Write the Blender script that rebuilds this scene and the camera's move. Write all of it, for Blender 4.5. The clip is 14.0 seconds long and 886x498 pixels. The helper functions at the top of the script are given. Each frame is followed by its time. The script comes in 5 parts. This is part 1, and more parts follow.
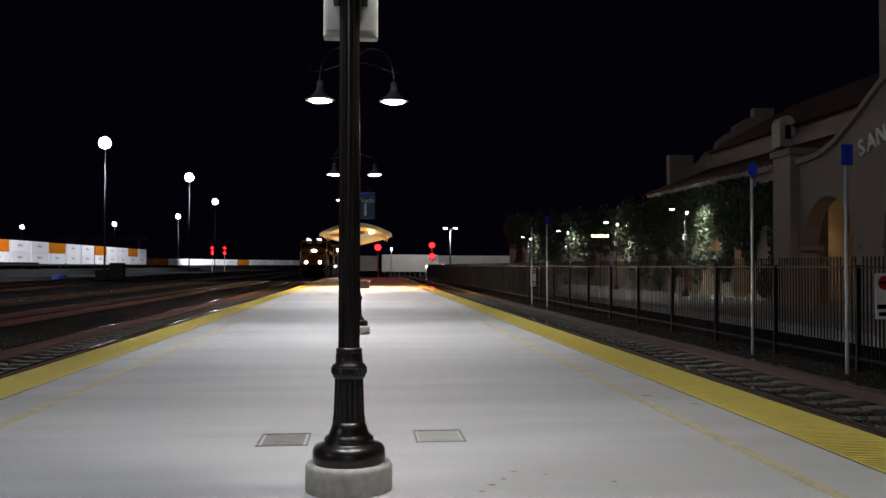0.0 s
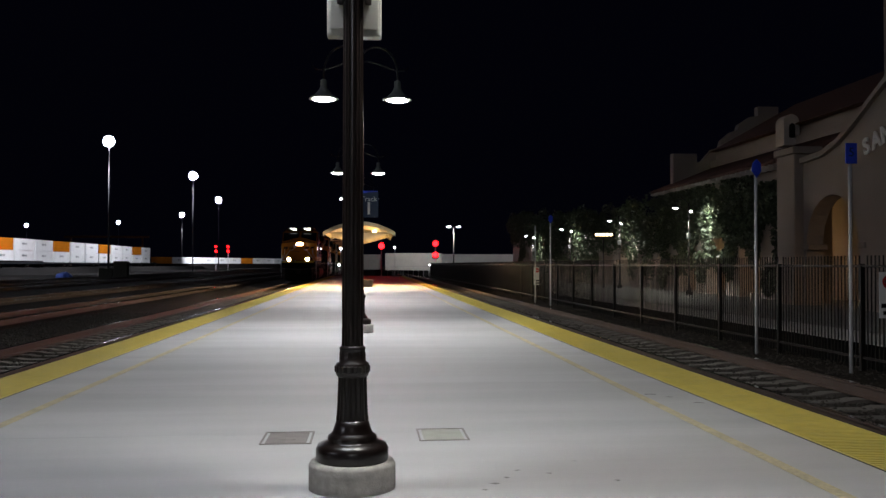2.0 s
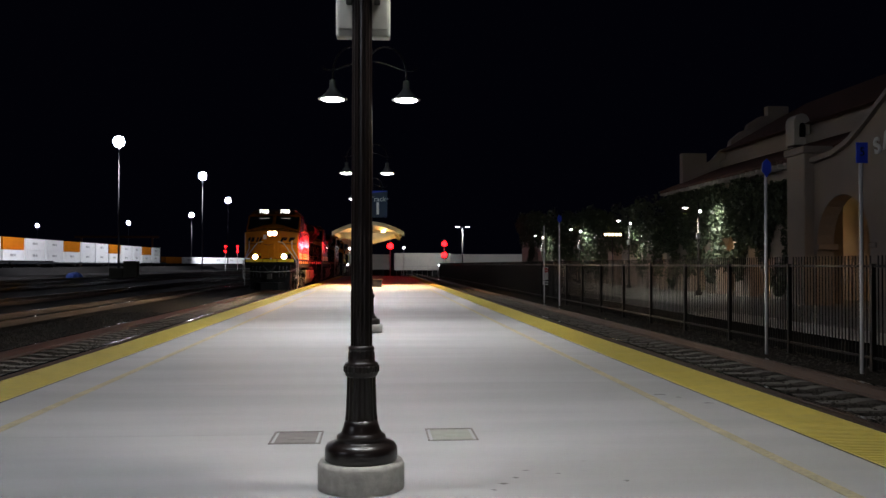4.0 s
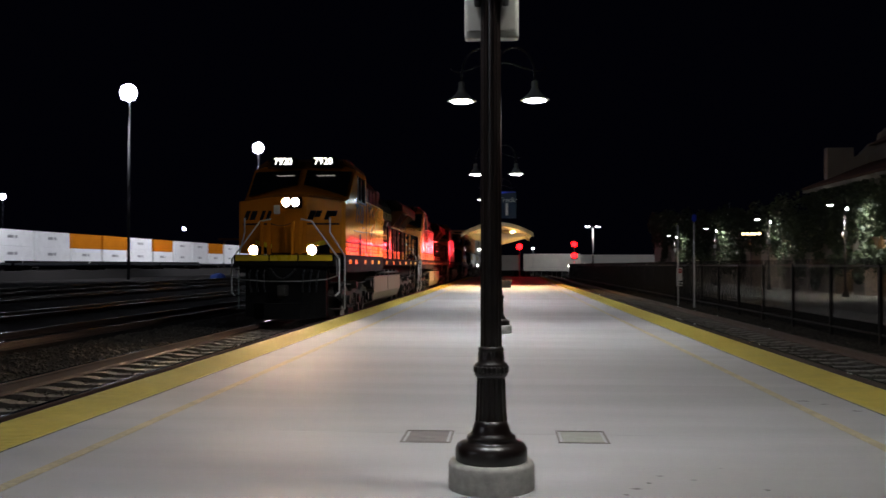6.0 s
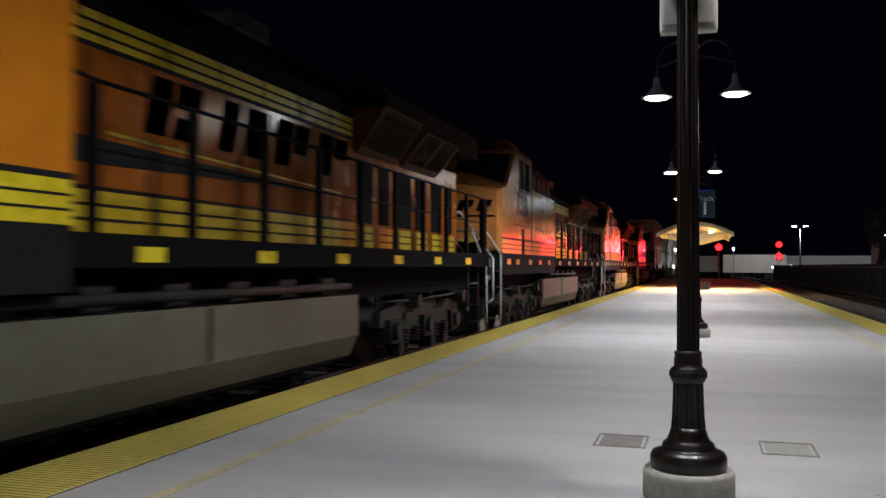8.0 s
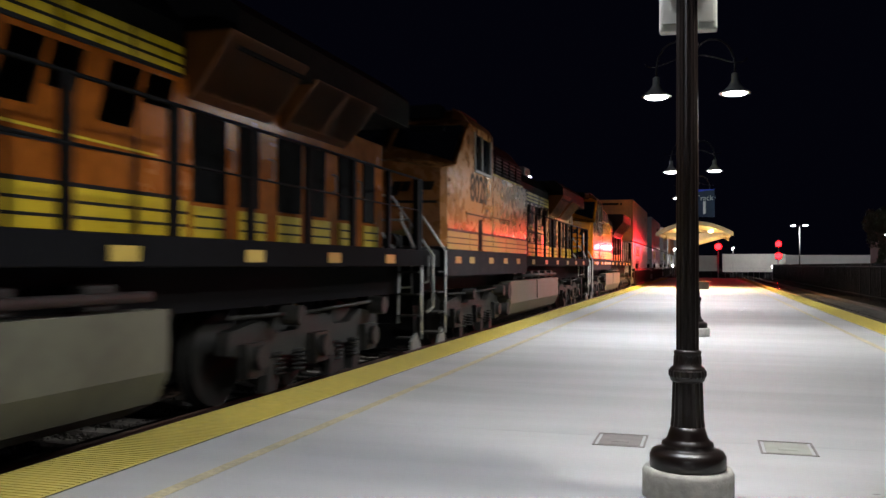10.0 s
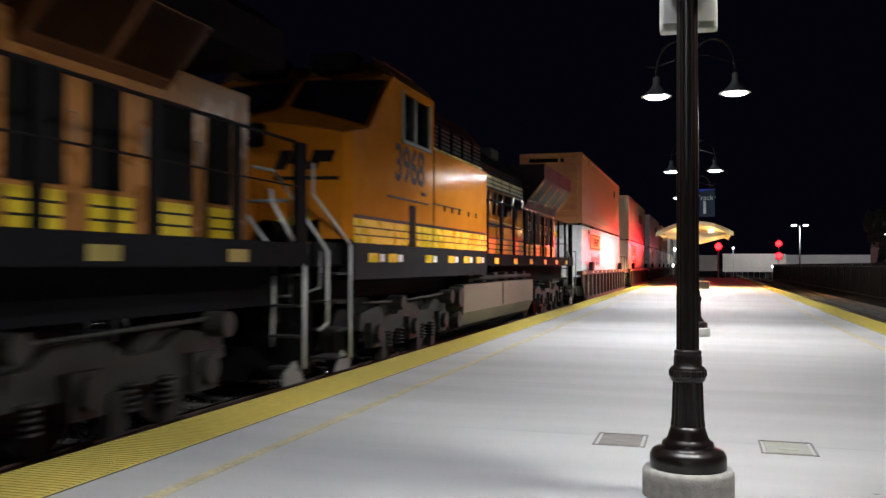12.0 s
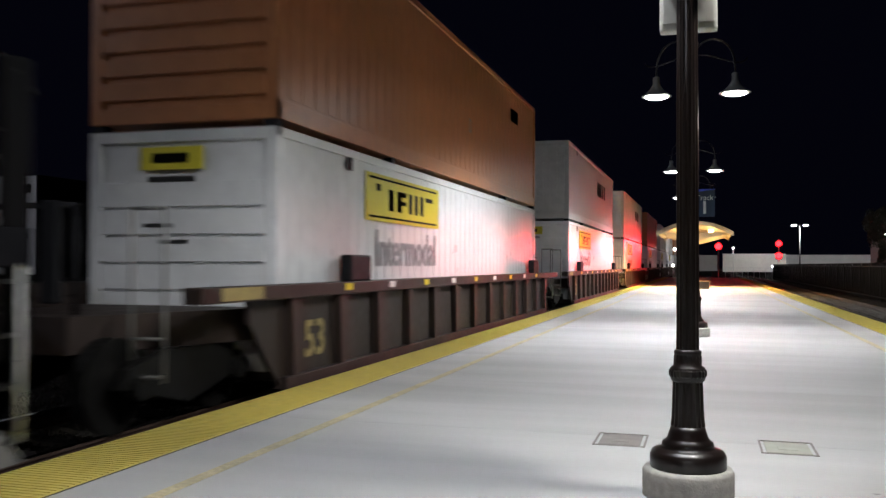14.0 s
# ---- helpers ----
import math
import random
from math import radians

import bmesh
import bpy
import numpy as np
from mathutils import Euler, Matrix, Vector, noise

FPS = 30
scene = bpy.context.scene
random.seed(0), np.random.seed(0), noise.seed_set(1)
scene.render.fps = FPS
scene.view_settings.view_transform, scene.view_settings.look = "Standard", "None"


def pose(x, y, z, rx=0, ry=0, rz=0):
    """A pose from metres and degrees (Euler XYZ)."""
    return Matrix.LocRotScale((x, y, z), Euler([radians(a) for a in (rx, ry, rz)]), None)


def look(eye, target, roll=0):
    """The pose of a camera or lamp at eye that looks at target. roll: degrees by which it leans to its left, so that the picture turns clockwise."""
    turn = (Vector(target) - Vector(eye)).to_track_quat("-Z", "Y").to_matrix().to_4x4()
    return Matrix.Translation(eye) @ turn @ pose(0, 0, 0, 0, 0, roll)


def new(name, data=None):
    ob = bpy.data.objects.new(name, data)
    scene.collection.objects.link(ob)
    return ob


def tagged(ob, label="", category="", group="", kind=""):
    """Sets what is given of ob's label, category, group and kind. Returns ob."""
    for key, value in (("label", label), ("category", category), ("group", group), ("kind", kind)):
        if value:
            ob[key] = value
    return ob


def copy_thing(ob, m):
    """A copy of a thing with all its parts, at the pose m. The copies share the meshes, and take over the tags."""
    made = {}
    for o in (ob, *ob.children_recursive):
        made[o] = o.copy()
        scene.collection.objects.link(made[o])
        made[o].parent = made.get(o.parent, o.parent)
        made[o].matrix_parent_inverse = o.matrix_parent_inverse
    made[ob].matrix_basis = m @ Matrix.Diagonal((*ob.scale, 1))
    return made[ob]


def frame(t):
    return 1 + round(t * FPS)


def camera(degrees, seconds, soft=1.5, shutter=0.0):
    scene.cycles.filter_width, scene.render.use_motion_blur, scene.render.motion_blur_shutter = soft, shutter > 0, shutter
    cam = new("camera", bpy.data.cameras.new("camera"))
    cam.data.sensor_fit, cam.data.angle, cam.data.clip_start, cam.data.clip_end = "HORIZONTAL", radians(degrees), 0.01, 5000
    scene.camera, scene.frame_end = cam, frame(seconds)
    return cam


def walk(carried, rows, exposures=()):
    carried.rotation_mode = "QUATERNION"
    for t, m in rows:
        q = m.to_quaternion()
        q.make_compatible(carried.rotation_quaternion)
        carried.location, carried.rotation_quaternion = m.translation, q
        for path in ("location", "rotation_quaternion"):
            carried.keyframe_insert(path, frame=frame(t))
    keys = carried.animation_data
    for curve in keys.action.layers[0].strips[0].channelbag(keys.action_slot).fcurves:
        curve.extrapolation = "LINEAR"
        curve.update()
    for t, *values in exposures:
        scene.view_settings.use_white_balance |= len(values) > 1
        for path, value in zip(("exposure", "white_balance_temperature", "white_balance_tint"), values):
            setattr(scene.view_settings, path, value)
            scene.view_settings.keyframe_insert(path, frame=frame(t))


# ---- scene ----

# ---- camera: a tripod on the platform that pans after the train ----
EYE = 1.39
cam = camera(53.0, 14.0, shutter=0.36)
PAN = [(0.0, 91.07, 0.0, -5.0), (0.5, 91.05, -0.03, -4.93), (1.0, 91.02, -0.03, -4.90), (1.5, 90.99, -0.03, -4.83),
       (2.0, 90.98, -0.04, -4.78), (3.2, 90.975, -0.04, -4.45), (4.3, 90.975, -0.04, -4.0), (4.5, 90.97, -0.04, -3.76), (5.0, 90.98, -0.03, -2.23),
       (5.5, 91.00, -0.02, 0.44), (6.0, 91.03, 0.05, 4.11), (6.5, 91.11, 0.15, 8.74), (6.7, 91.15, 0.17, 11.0), (7.0, 91.21, 0.2, 14.57),
       (7.2, 91.2, 0.05, 16.25), (7.35, 91.13, -0.1, 16.9), (7.5, 91.09, -0.2, 16.72), (7.75, 91.07, -0.16, 16.5), (8.0, 91.06, -0.16, 16.43),
       (8.5, 91.05, -0.18, 16.37), (11.0, 91.0, -0.17, 16.41), (14.0, 91.0, -0.17, 16.41)]
walk(cam, [(t, pose(0, 0, EYE, rx, ry, rz)) for t, rx, ry, rz in PAN], exposures=[(0, -0.04), (4.5, -0.24), (5.5, -0.38), (6.5, -0.58), (7.1, -0.58), (7.6, -0.42), (8.0, -0.18), (8.5, 0.18), (9.5, 0.38), (11.0, 0.45), (14, 0.47)])

# ---- night sky ----
world = bpy.data.worlds.new("night")
scene.world = world
world.use_nodes = True
world.node_tree.nodes["Background"].inputs["Color"].default_value = (0.3, 0.32, 0.9, 1)
world.node_tree.nodes["Background"].inputs["Strength"].default_value = 0.0024

# ---- plan, in metres: y runs along the tracks, the platform's top is z = 0 ----
LEFT_EDGE, LEFT_IN, RIGHT_IN, RIGHT_EDGE = -4.44, -3.77, 3.47, 4.16
RAIL = -0.2
TRACK_1, TRACK_2 = LEFT_EDGE - 1.63, RIGHT_EDGE + 1.63
SPEED, LOCO, CAR = 13.43, 22.3, 23.2
HEAD_AT_0 = 4.3 + SPEED * 7.5


# ---- mesh helpers ----
def box(bm, x0, x1, y0, y1, z0, z1, m=None, bevel=0.0, index=0):
    """An axis-aligned box added to bm, by its limits, turned by m."""
    vs = [bm.verts.new((x, y, z)) for x in (x0, x1) for y in (y0, y1) for z in (z0, z1)]
    fs = [bm.faces.new([vs[i] for i in q]) for q in ((0, 1, 3, 2), (4, 6, 7, 5), (0, 4, 5, 1), (2, 3, 7, 6), (0, 2, 6, 4), (1, 5, 7, 3))]
    for f in fs:
        f.material_index = index
    if bevel:
        es = list({e for f in fs for e in f.edges})
        out = bmesh.ops.bevel(bm, geom=es, offset=bevel, segments=2, affect="EDGES", profile=0.5)
        vs = list({v for f in out["faces"] for v in f.verts} | {v for v in vs if v.is_valid})
    if m is not None:
        bmesh.ops.transform(bm, matrix=m, verts=vs)
    return vs


def prism(bm, outline, a, b, axis="x", index=0):
    """A solid with the given outline, from a to b along an axis. Outline pairs: (y, z) for x, (x, z) for y, (x, y) for z."""
    def at(p, d):
        return {"x": (d, p[0], p[1]), "y": (p[0], d, p[1]), "z": (p[0], p[1], d)}[axis]
    lo, hi = [bm.verts.new(at(p, a)) for p in outline], [bm.verts.new(at(p, b)) for p in outline]
    n = len(outline)
    fs = [bm.faces.new(lo), bm.faces.new(hi[::-1])]
    fs += [bm.faces.new((lo[i], hi[i], hi[(i + 1) % n], lo[(i + 1) % n])) for i in range(n)]
    for f in fs:
        f.material_index = index
    bmesh.ops.recalc_face_normals(bm, faces=fs)
    return lo + hi


def lathe(bm, profile, x=0.0, y=0.0, seg=24, flute=0.0):
    """A turned solid: profile pairs (radius, z), from the bottom up."""
    rings = []
    for r, z in profile:
        ring = []
        for i in range(seg):
            a = 2 * math.pi * i / seg
            k = r * (1 - (flute if i % 2 else 0.0))
            ring.append(bm.verts.new((x + k * math.cos(a), y + k * math.sin(a), z)))
        rings.append(ring)
    for lo, hi in zip(rings, rings[1:]):
        for i in range(seg):
            f = bm.faces.new((lo[i], lo[(i + 1) % seg], hi[(i + 1) % seg], hi[i]))
            f.smooth = not flute
    bm.faces.new(rings[0][::-1])
    bm.faces.new(rings[-1])


def rod(bm, a, b, r, seg=8):
    """A round bar from a to b."""
    a, b = Vector(a), Vector(b)
    turn = (b - a).to_track_quat("Z", "Y").to_matrix().to_4x4()
    m = Matrix.Translation((a + b) / 2) @ turn
    out = bmesh.ops.create_cone(bm, cap_ends=True, segments=seg, radius1=r, radius2=r, depth=(b - a).length, matrix=m)
    for v in out["verts"]:
        for f in v.link_faces:
            f.smooth = len(f.verts) == 4


def pipe(bm, points, r, seg=8):
    """A bent bar through points."""
    for a, b in zip(points, points[1:]):
        rod(bm, a, b, r, seg)
    for p in points[1:-1]:
        bmesh.ops.create_uvsphere(bm, u_segments=seg, v_segments=6, radius=r, matrix=Matrix.Translation(p))


def tube(bm, points, r, seg=8):
    """One continuous bent bar of the radius r, tapered to its ends where r is a list."""
    pts = [Vector(p) for p in points]
    rs = r if isinstance(r, list) else [r] * len(pts)
    rings, side = [], None
    for i, p in enumerate(pts):
        d = (pts[min(i + 1, len(pts) - 1)] - pts[max(i - 1, 0)]).normalized()
        if side is None:
            side = d.orthogonal().normalized()
        side = (side - d * side.dot(d)).normalized()
        up = d.cross(side)
        rings.append([bm.verts.new(p + rs[i] * (side * math.cos(2 * math.pi * k / seg) + up * math.sin(2 * math.pi * k / seg))) for k in range(seg)])
    for a, b in zip(rings, rings[1:]):
        for k in range(seg):
            bm.faces.new((a[k], a[(k + 1) % seg], b[(k + 1) % seg], b[k])).smooth = True
    bm.faces.new(rings[0][::-1])
    bm.faces.new(rings[-1])


def wheel_disc(bm, x0, x1, y, z, r, seg=28):
    """A disc with its axle along x."""
    m = Matrix.Translation(((x0 + x1) / 2, y, z)) @ pose(0, 0, 0, 0, 90, 0)
    bmesh.ops.create_cone(bm, cap_ends=True, segments=seg, radius1=r, radius2=r, depth=abs(x1 - x0), matrix=m)


def mesh_of(name, bm, materials):
    me = bpy.data.meshes.new(name)
    bm.normal_update()
    bm.to_mesh(me)
    bm.free()
    for mat in materials if isinstance(materials, (list, tuple)) else [materials]:
        me.materials.append(mat)
    return me


def part(name, bm, material, parent=None, label="", m=None):
    """Links a bmesh as one mesh object under a thing or a part."""
    ob = new(name, mesh_of(name, bm, material))
    if parent is not None:
        ob.parent = parent
    if m is not None:
        ob.matrix_basis = m
    return tagged(ob, label)


def empty(name, m, label="", category="", group="", kind=""):
    ob = new(name)
    ob.empty_display_size = 0.2
    ob.matrix_basis = m
    return tagged(ob, label, category, group, kind)


def text_mesh(name, body, size, material, parent, m, label="", depth=0.004, align="CENTER", bold=0.0, shear=0.0, wide=1.0):
    """Lettering in the built-in font, as a mesh."""
    cu = bpy.data.curves.new(name, "FONT")
    cu.body, cu.size, cu.extrude, cu.align_x, cu.align_y, cu.offset, cu.shear = body, size, depth, align, "CENTER", bold, shear
    tmp = bpy.data.objects.new(name, cu)
    me = bpy.data.meshes.new_from_object(tmp)
    bpy.data.objects.remove(tmp)
    me.materials.clear()
    me.materials.append(material)
    me.transform(Matrix.Diagonal((wide, 1, 1, 1)))
    ob = new(name, me)
    ob.parent = parent
    ob.matrix_basis = m
    return tagged(ob, label)


# ---- materials ----
def material(name, color, rough=0.5, metal=0.0, vary=0.25, grain=8.0, stain=0.7, bump=0.0, bump_scale=60.0, spec=0.5, rough_vary=0.15, rand=0.0, stretch=None):
    """A surface with large stains, fine grain, uneven gloss and a fine relief."""
    mat = bpy.data.materials.new(name)
    mat.use_nodes = True
    nt = mat.node_tree
    N, L = nt.nodes, nt.links
    p = N["Principled BSDF"]
    p.inputs["Metallic"].default_value = metal
    p.inputs["Specular IOR Level"].default_value = spec
    co = N.new("ShaderNodeTexCoord")
    where = co.outputs["Object"]
    if stretch:
        sc = N.new("ShaderNodeMapping")
        sc.inputs["Scale"].default_value = stretch
        L.new(where, sc.inputs["Vector"])
        where = sc.outputs["Vector"]
    big, fine = N.new("ShaderNodeTexNoise"), N.new("ShaderNodeTexNoise")
    for n, s in ((big, stain), (fine, grain)):
        n.inputs["Scale"].default_value, n.inputs["Detail"].default_value = s, 6
        L.new(where, n.inputs["Vector"])
    add = N.new("ShaderNodeMath")
    add.operation = "ADD"
    L.new(big.outputs["Fac"], add.inputs[0])
    L.new(fine.outputs["Fac"], add.inputs[1])
    src = add.outputs[0]
    if rand:
        info, mul, more = N.new("ShaderNodeObjectInfo"), N.new("ShaderNodeMath"), N.new("ShaderNodeMath")
        mul.operation, mul.inputs[1].default_value = "MULTIPLY_ADD", rand
        mul.inputs[2].default_value = -rand / 2
        L.new(info.outputs["Random"], mul.inputs[0])
        L.new(mul.outputs[0], more.inputs[0])
        L.new(src, more.inputs[1])
        src = more.outputs[0]
    ramp = N.new("ShaderNodeMapRange")
    ramp.inputs["From Min"].default_value, ramp.inputs["From Max"].default_value = 0.6, 1.4
    ramp.inputs["To Min"].default_value, ramp.inputs["To Max"].default_value = 1 - vary, 1 + vary
    L.new(src, ramp.inputs["Value"])
    mix = N.new("ShaderNodeVectorMath")
    mix.operation = "SCALE"
    mix.inputs[0].default_value = color
    L.new(ramp.outputs["Result"], mix.inputs["Scale"])
    L.new(mix.outputs[0], p.inputs["Base Color"])
    rr = N.new("ShaderNodeMapRange")
    rr.inputs["From Min"].default_value, rr.inputs["From Max"].default_value = 0.6, 1.4
    rr.inputs["To Min"].default_value, rr.inputs["To Max"].default_value = max(rough - rough_vary, 0.03), min(rough + rough_vary, 1)
    L.new(add.outputs[0], rr.inputs["Value"])
    L.new(rr.outputs["Result"], p.inputs["Roughness"])
    if bump:
        tex, bmp = N.new("ShaderNodeTexNoise"), N.new("ShaderNodeBump")
        tex.inputs["Scale"].default_value, tex.inputs["Detail"].default_value = bump_scale, 5
        bmp.inputs["Strength"].default_value, bmp.inputs["Distance"].default_value = 1.0, bump
        L.new(co.outputs["Object"], tex.inputs["Vector"])
        L.new(tex.outputs["Fac"], bmp.inputs["Height"])
        L.new(bmp.outputs["Normal"], p.inputs["Normal"])
    return mat


def glow(name, color, strength):
    mat = bpy.data.materials.new(name)
    mat.use_nodes = True
    nt = mat.node_tree
    nt.nodes.clear()
    em, out = nt.nodes.new("ShaderNodeEmission"), nt.nodes.new("ShaderNodeOutputMaterial")
    em.inputs["Color"].default_value, em.inputs["Strength"].default_value = (*color, 1), strength
    nt.links.new(em.outputs[0], out.inputs[0])
    return mat


CONCRETE = material("concrete", (0.425, 0.425, 0.425), 0.72, vary=0.2, grain=1.6, stain=0.45, bump=0.0022, bump_scale=110, rand=0.22, stretch=(0.16, 1.0, 1.0))
CONCRETE_OLD = material("old_concrete", (0.38, 0.36, 0.33), 0.85, vary=0.3, grain=20, stain=2.5, bump=0.003)
TACTILE = material("yellow_tactile", (0.6, 0.49, 0.12), 0.6, vary=0.2, grain=10, stain=1.2, bump=0.001)
YELLOW_LINE = material("worn_yellow_line", (0.48, 0.42, 0.25), 0.7, vary=0.35, grain=25, stain=3)
JOINT = material("joint_sealant", (0.03, 0.03, 0.03), 0.8)
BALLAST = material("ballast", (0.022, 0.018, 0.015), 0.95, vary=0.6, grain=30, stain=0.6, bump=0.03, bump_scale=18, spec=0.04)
STONE = material("ballast_stone", (0.048, 0.042, 0.036), 0.85, vary=0.75, grain=26, stain=9, spec=0.2)
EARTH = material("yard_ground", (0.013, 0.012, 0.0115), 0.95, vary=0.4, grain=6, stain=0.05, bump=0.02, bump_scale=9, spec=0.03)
TIE = material("concrete_tie", (0.1, 0.088, 0.076), 0.85, vary=0.4, grain=18, stain=2, rand=0.4, bump=0.002)
RAIL_SIDE = material("rusty_rail", (0.05, 0.027, 0.018), 0.75, vary=0.35, grain=20, stain=2)
RAIL_TOP = material("polished_rail", (0.5, 0.48, 0.46), 0.11, 1.0, vary=0.1, rough_vary=0.06, bump=0.004, bump_scale=1.6)
BLACK_METAL = material("black_painted_metal", (0.011, 0.0065, 0.0055), 0.33, vary=0.2, grain=4, stain=1.5, spec=0.5, rough_vary=0.08)
FENCE_METAL = material("black_fence_paint", (0.008, 0.007, 0.006), 0.5, spec=0.2)
GREY_METAL = material("galvanised_steel", (0.4, 0.4, 0.4), 0.45, 0.7, vary=0.2)
CABINET = material("grey_cabinet_paint", (0.55, 0.54, 0.5), 0.5, vary=0.12, stain=3)
BLUE_SIGN = material("blue_sign_sheet", (0.03, 0.08, 0.8), 0.4, vary=0.08)
NAVY_SIGN = material("navy_sign_sheet", (0.012, 0.03, 0.075), 0.35, vary=0.08)
WHITE = material("white_paint", (0.78, 0.78, 0.76), 0.5, vary=0.1)
STUCCO = material("stucco", (0.33, 0.275, 0.235), 0.9, vary=0.2, grain=20, stain=0.4, bump=0.006, bump_scale=30)
TILE_ROOF = material("clay_tile", (0.13, 0.06, 0.042), 0.8, vary=0.4, grain=9, stain=0.8)
LEAF = material("ivy_leaf", (0.055, 0.07, 0.035), 0.6, vary=0.5, grain=3, stain=0.5)
ORANGE = material("orange_engine_paint", (0.53, 0.175, 0.012), 0.13, vary=0.16, grain=3, stain=0.35, spec=0.5, rough_vary=0.05)
# hood orange and yellow, darker than the cab's
HOOD_ORANGE = material("dark_orange_hood", (0.27, 0.075, 0.01), 0.2, vary=0.35, grain=5, stain=0.6, rough_vary=0.1)
HOOD_YELLOW = material("dull_yellow_paint", (0.5, 0.35, 0.015), 0.35, vary=0.25, grain=5)
ENGINE_YELLOW = material("yellow_engine_paint", (0.66, 0.52, 0.02), 0.3, vary=0.16, grain=4)
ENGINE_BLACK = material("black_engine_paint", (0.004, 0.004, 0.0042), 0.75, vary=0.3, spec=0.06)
SILL_GREY = material("dusty_black_sill", (0.012, 0.013, 0.015), 0.85, vary=0.35, grain=5, spec=0.1)
WALK_BLACK = material("sooty_walkway", (0.007, 0.007, 0.008), 0.95, vary=0.3, spec=0.03)
TANK_GREY = material("dusty_fuel_tank", (0.092, 0.09, 0.064), 0.6, vary=0.4, grain=5, stain=1)
TRUCK_GREY = material("grimy_cast_steel", (0.016, 0.015, 0.0135), 0.7, vary=0.8, grain=6, stain=2, bump=0.004, spec=0.25)
SILVER = material("silver_handrail", (0.5, 0.5, 0.48), 0.4, vary=0.15)
GLASS_DARK = material("cab_glass", (0.006, 0.007, 0.008), 0.06, vary=0.05, rough_vary=0.02, spec=0.7)
CONT_ORANGE = material("orange_container", (0.5, 0.2, 0.08), 0.32, vary=0.16, grain=4, stain=0.5, rough_vary=0.03)
CONT_WHITE = material("white_container", (0.8, 0.8, 0.8), 0.3, vary=0.1, grain=4, stain=0.6, rough_vary=0.04)
CONT_GREY = material("grey_container", (0.45, 0.44, 0.42), 0.45, vary=0.15, grain=4, stain=0.6)
WELL_BROWN = material("brown_well_car", (0.027, 0.018, 0.015), 0.6, vary=0.4, grain=7, stain=1, spec=0.25)
LABEL_YELLOW = material("yellow_label", (0.7, 0.6, 0.03), 0.4, vary=0.08)
INK = material("dark_ink", (0.012, 0.012, 0.014), 0.55, vary=0.1, spec=0.12)
SHADE_GREY = material("grey_lamp_shade", (0.3, 0.32, 0.31), 0.45, vary=0.15)
BULB = glow("lamp_glow", (0.95, 1.0, 0.98), 46)
FLOOD = glow("yard_flood_glow", (0.8, 0.84, 1.0), 150)
HEADLIGHT = glow("headlight_glow", (1.0, 0.66, 0.38), 2300)
BOARD_GLOW = glow("number_board_glow", (1.0, 0.96, 0.85), 5)
RED_GLOW = glow("red_signal_glow", (1.0, 0.002, 0.003), 42)
WARM_GLOW = glow("warm_shelter_glow", (1.0, 0.62, 0.25), 22)


# ---- lamps ----
def spot(name, eye, target, watts, color, size=150, blend=0.6, radius=0.1):
    la = bpy.data.lights.new(name, "SPOT")
    la.energy, la.color, la.spot_size, la.spot_blend, la.shadow_soft_size = watts, color, radians(size), blend, radius
    ob = new(name, la)
    ob.matrix_world = look(eye, target)
    return ob


# ---- the large structure ----
bm = bmesh.new()
box(bm, LEFT_EDGE + 0.02, RIGHT_EDGE - 0.02, -14, 104, -0.55, -0.03)
tagged(part("platform", bm, CONCRETE_OLD), "old concrete core of the island platform", "platform", kind="structure")


def platform_slabs():
    """Concrete slabs with narrow joints, cast in bays along the platform."""
    y = -14.0
    while y < 103:
        bm = bmesh.new()
        box(bm, LEFT_IN + 0.012, RIGHT_IN - 0.012, y + 0.0015, y + 3.05 - 0.0015, -0.03, 0.0, bevel=0.003)
        part("slab", bm, CONCRETE, bpy.data.objects["platform"])
        y += 3.05


platform_slabs()

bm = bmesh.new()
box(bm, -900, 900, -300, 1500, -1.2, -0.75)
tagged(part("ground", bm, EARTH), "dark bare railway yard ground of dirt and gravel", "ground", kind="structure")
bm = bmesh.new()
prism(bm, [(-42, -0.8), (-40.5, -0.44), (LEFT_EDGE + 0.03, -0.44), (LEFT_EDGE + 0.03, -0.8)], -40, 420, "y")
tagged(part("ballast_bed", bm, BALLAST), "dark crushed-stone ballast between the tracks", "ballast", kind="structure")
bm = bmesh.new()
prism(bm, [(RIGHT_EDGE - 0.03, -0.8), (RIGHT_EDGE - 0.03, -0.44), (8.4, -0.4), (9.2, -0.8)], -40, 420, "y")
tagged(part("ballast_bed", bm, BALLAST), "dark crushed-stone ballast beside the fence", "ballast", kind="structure")


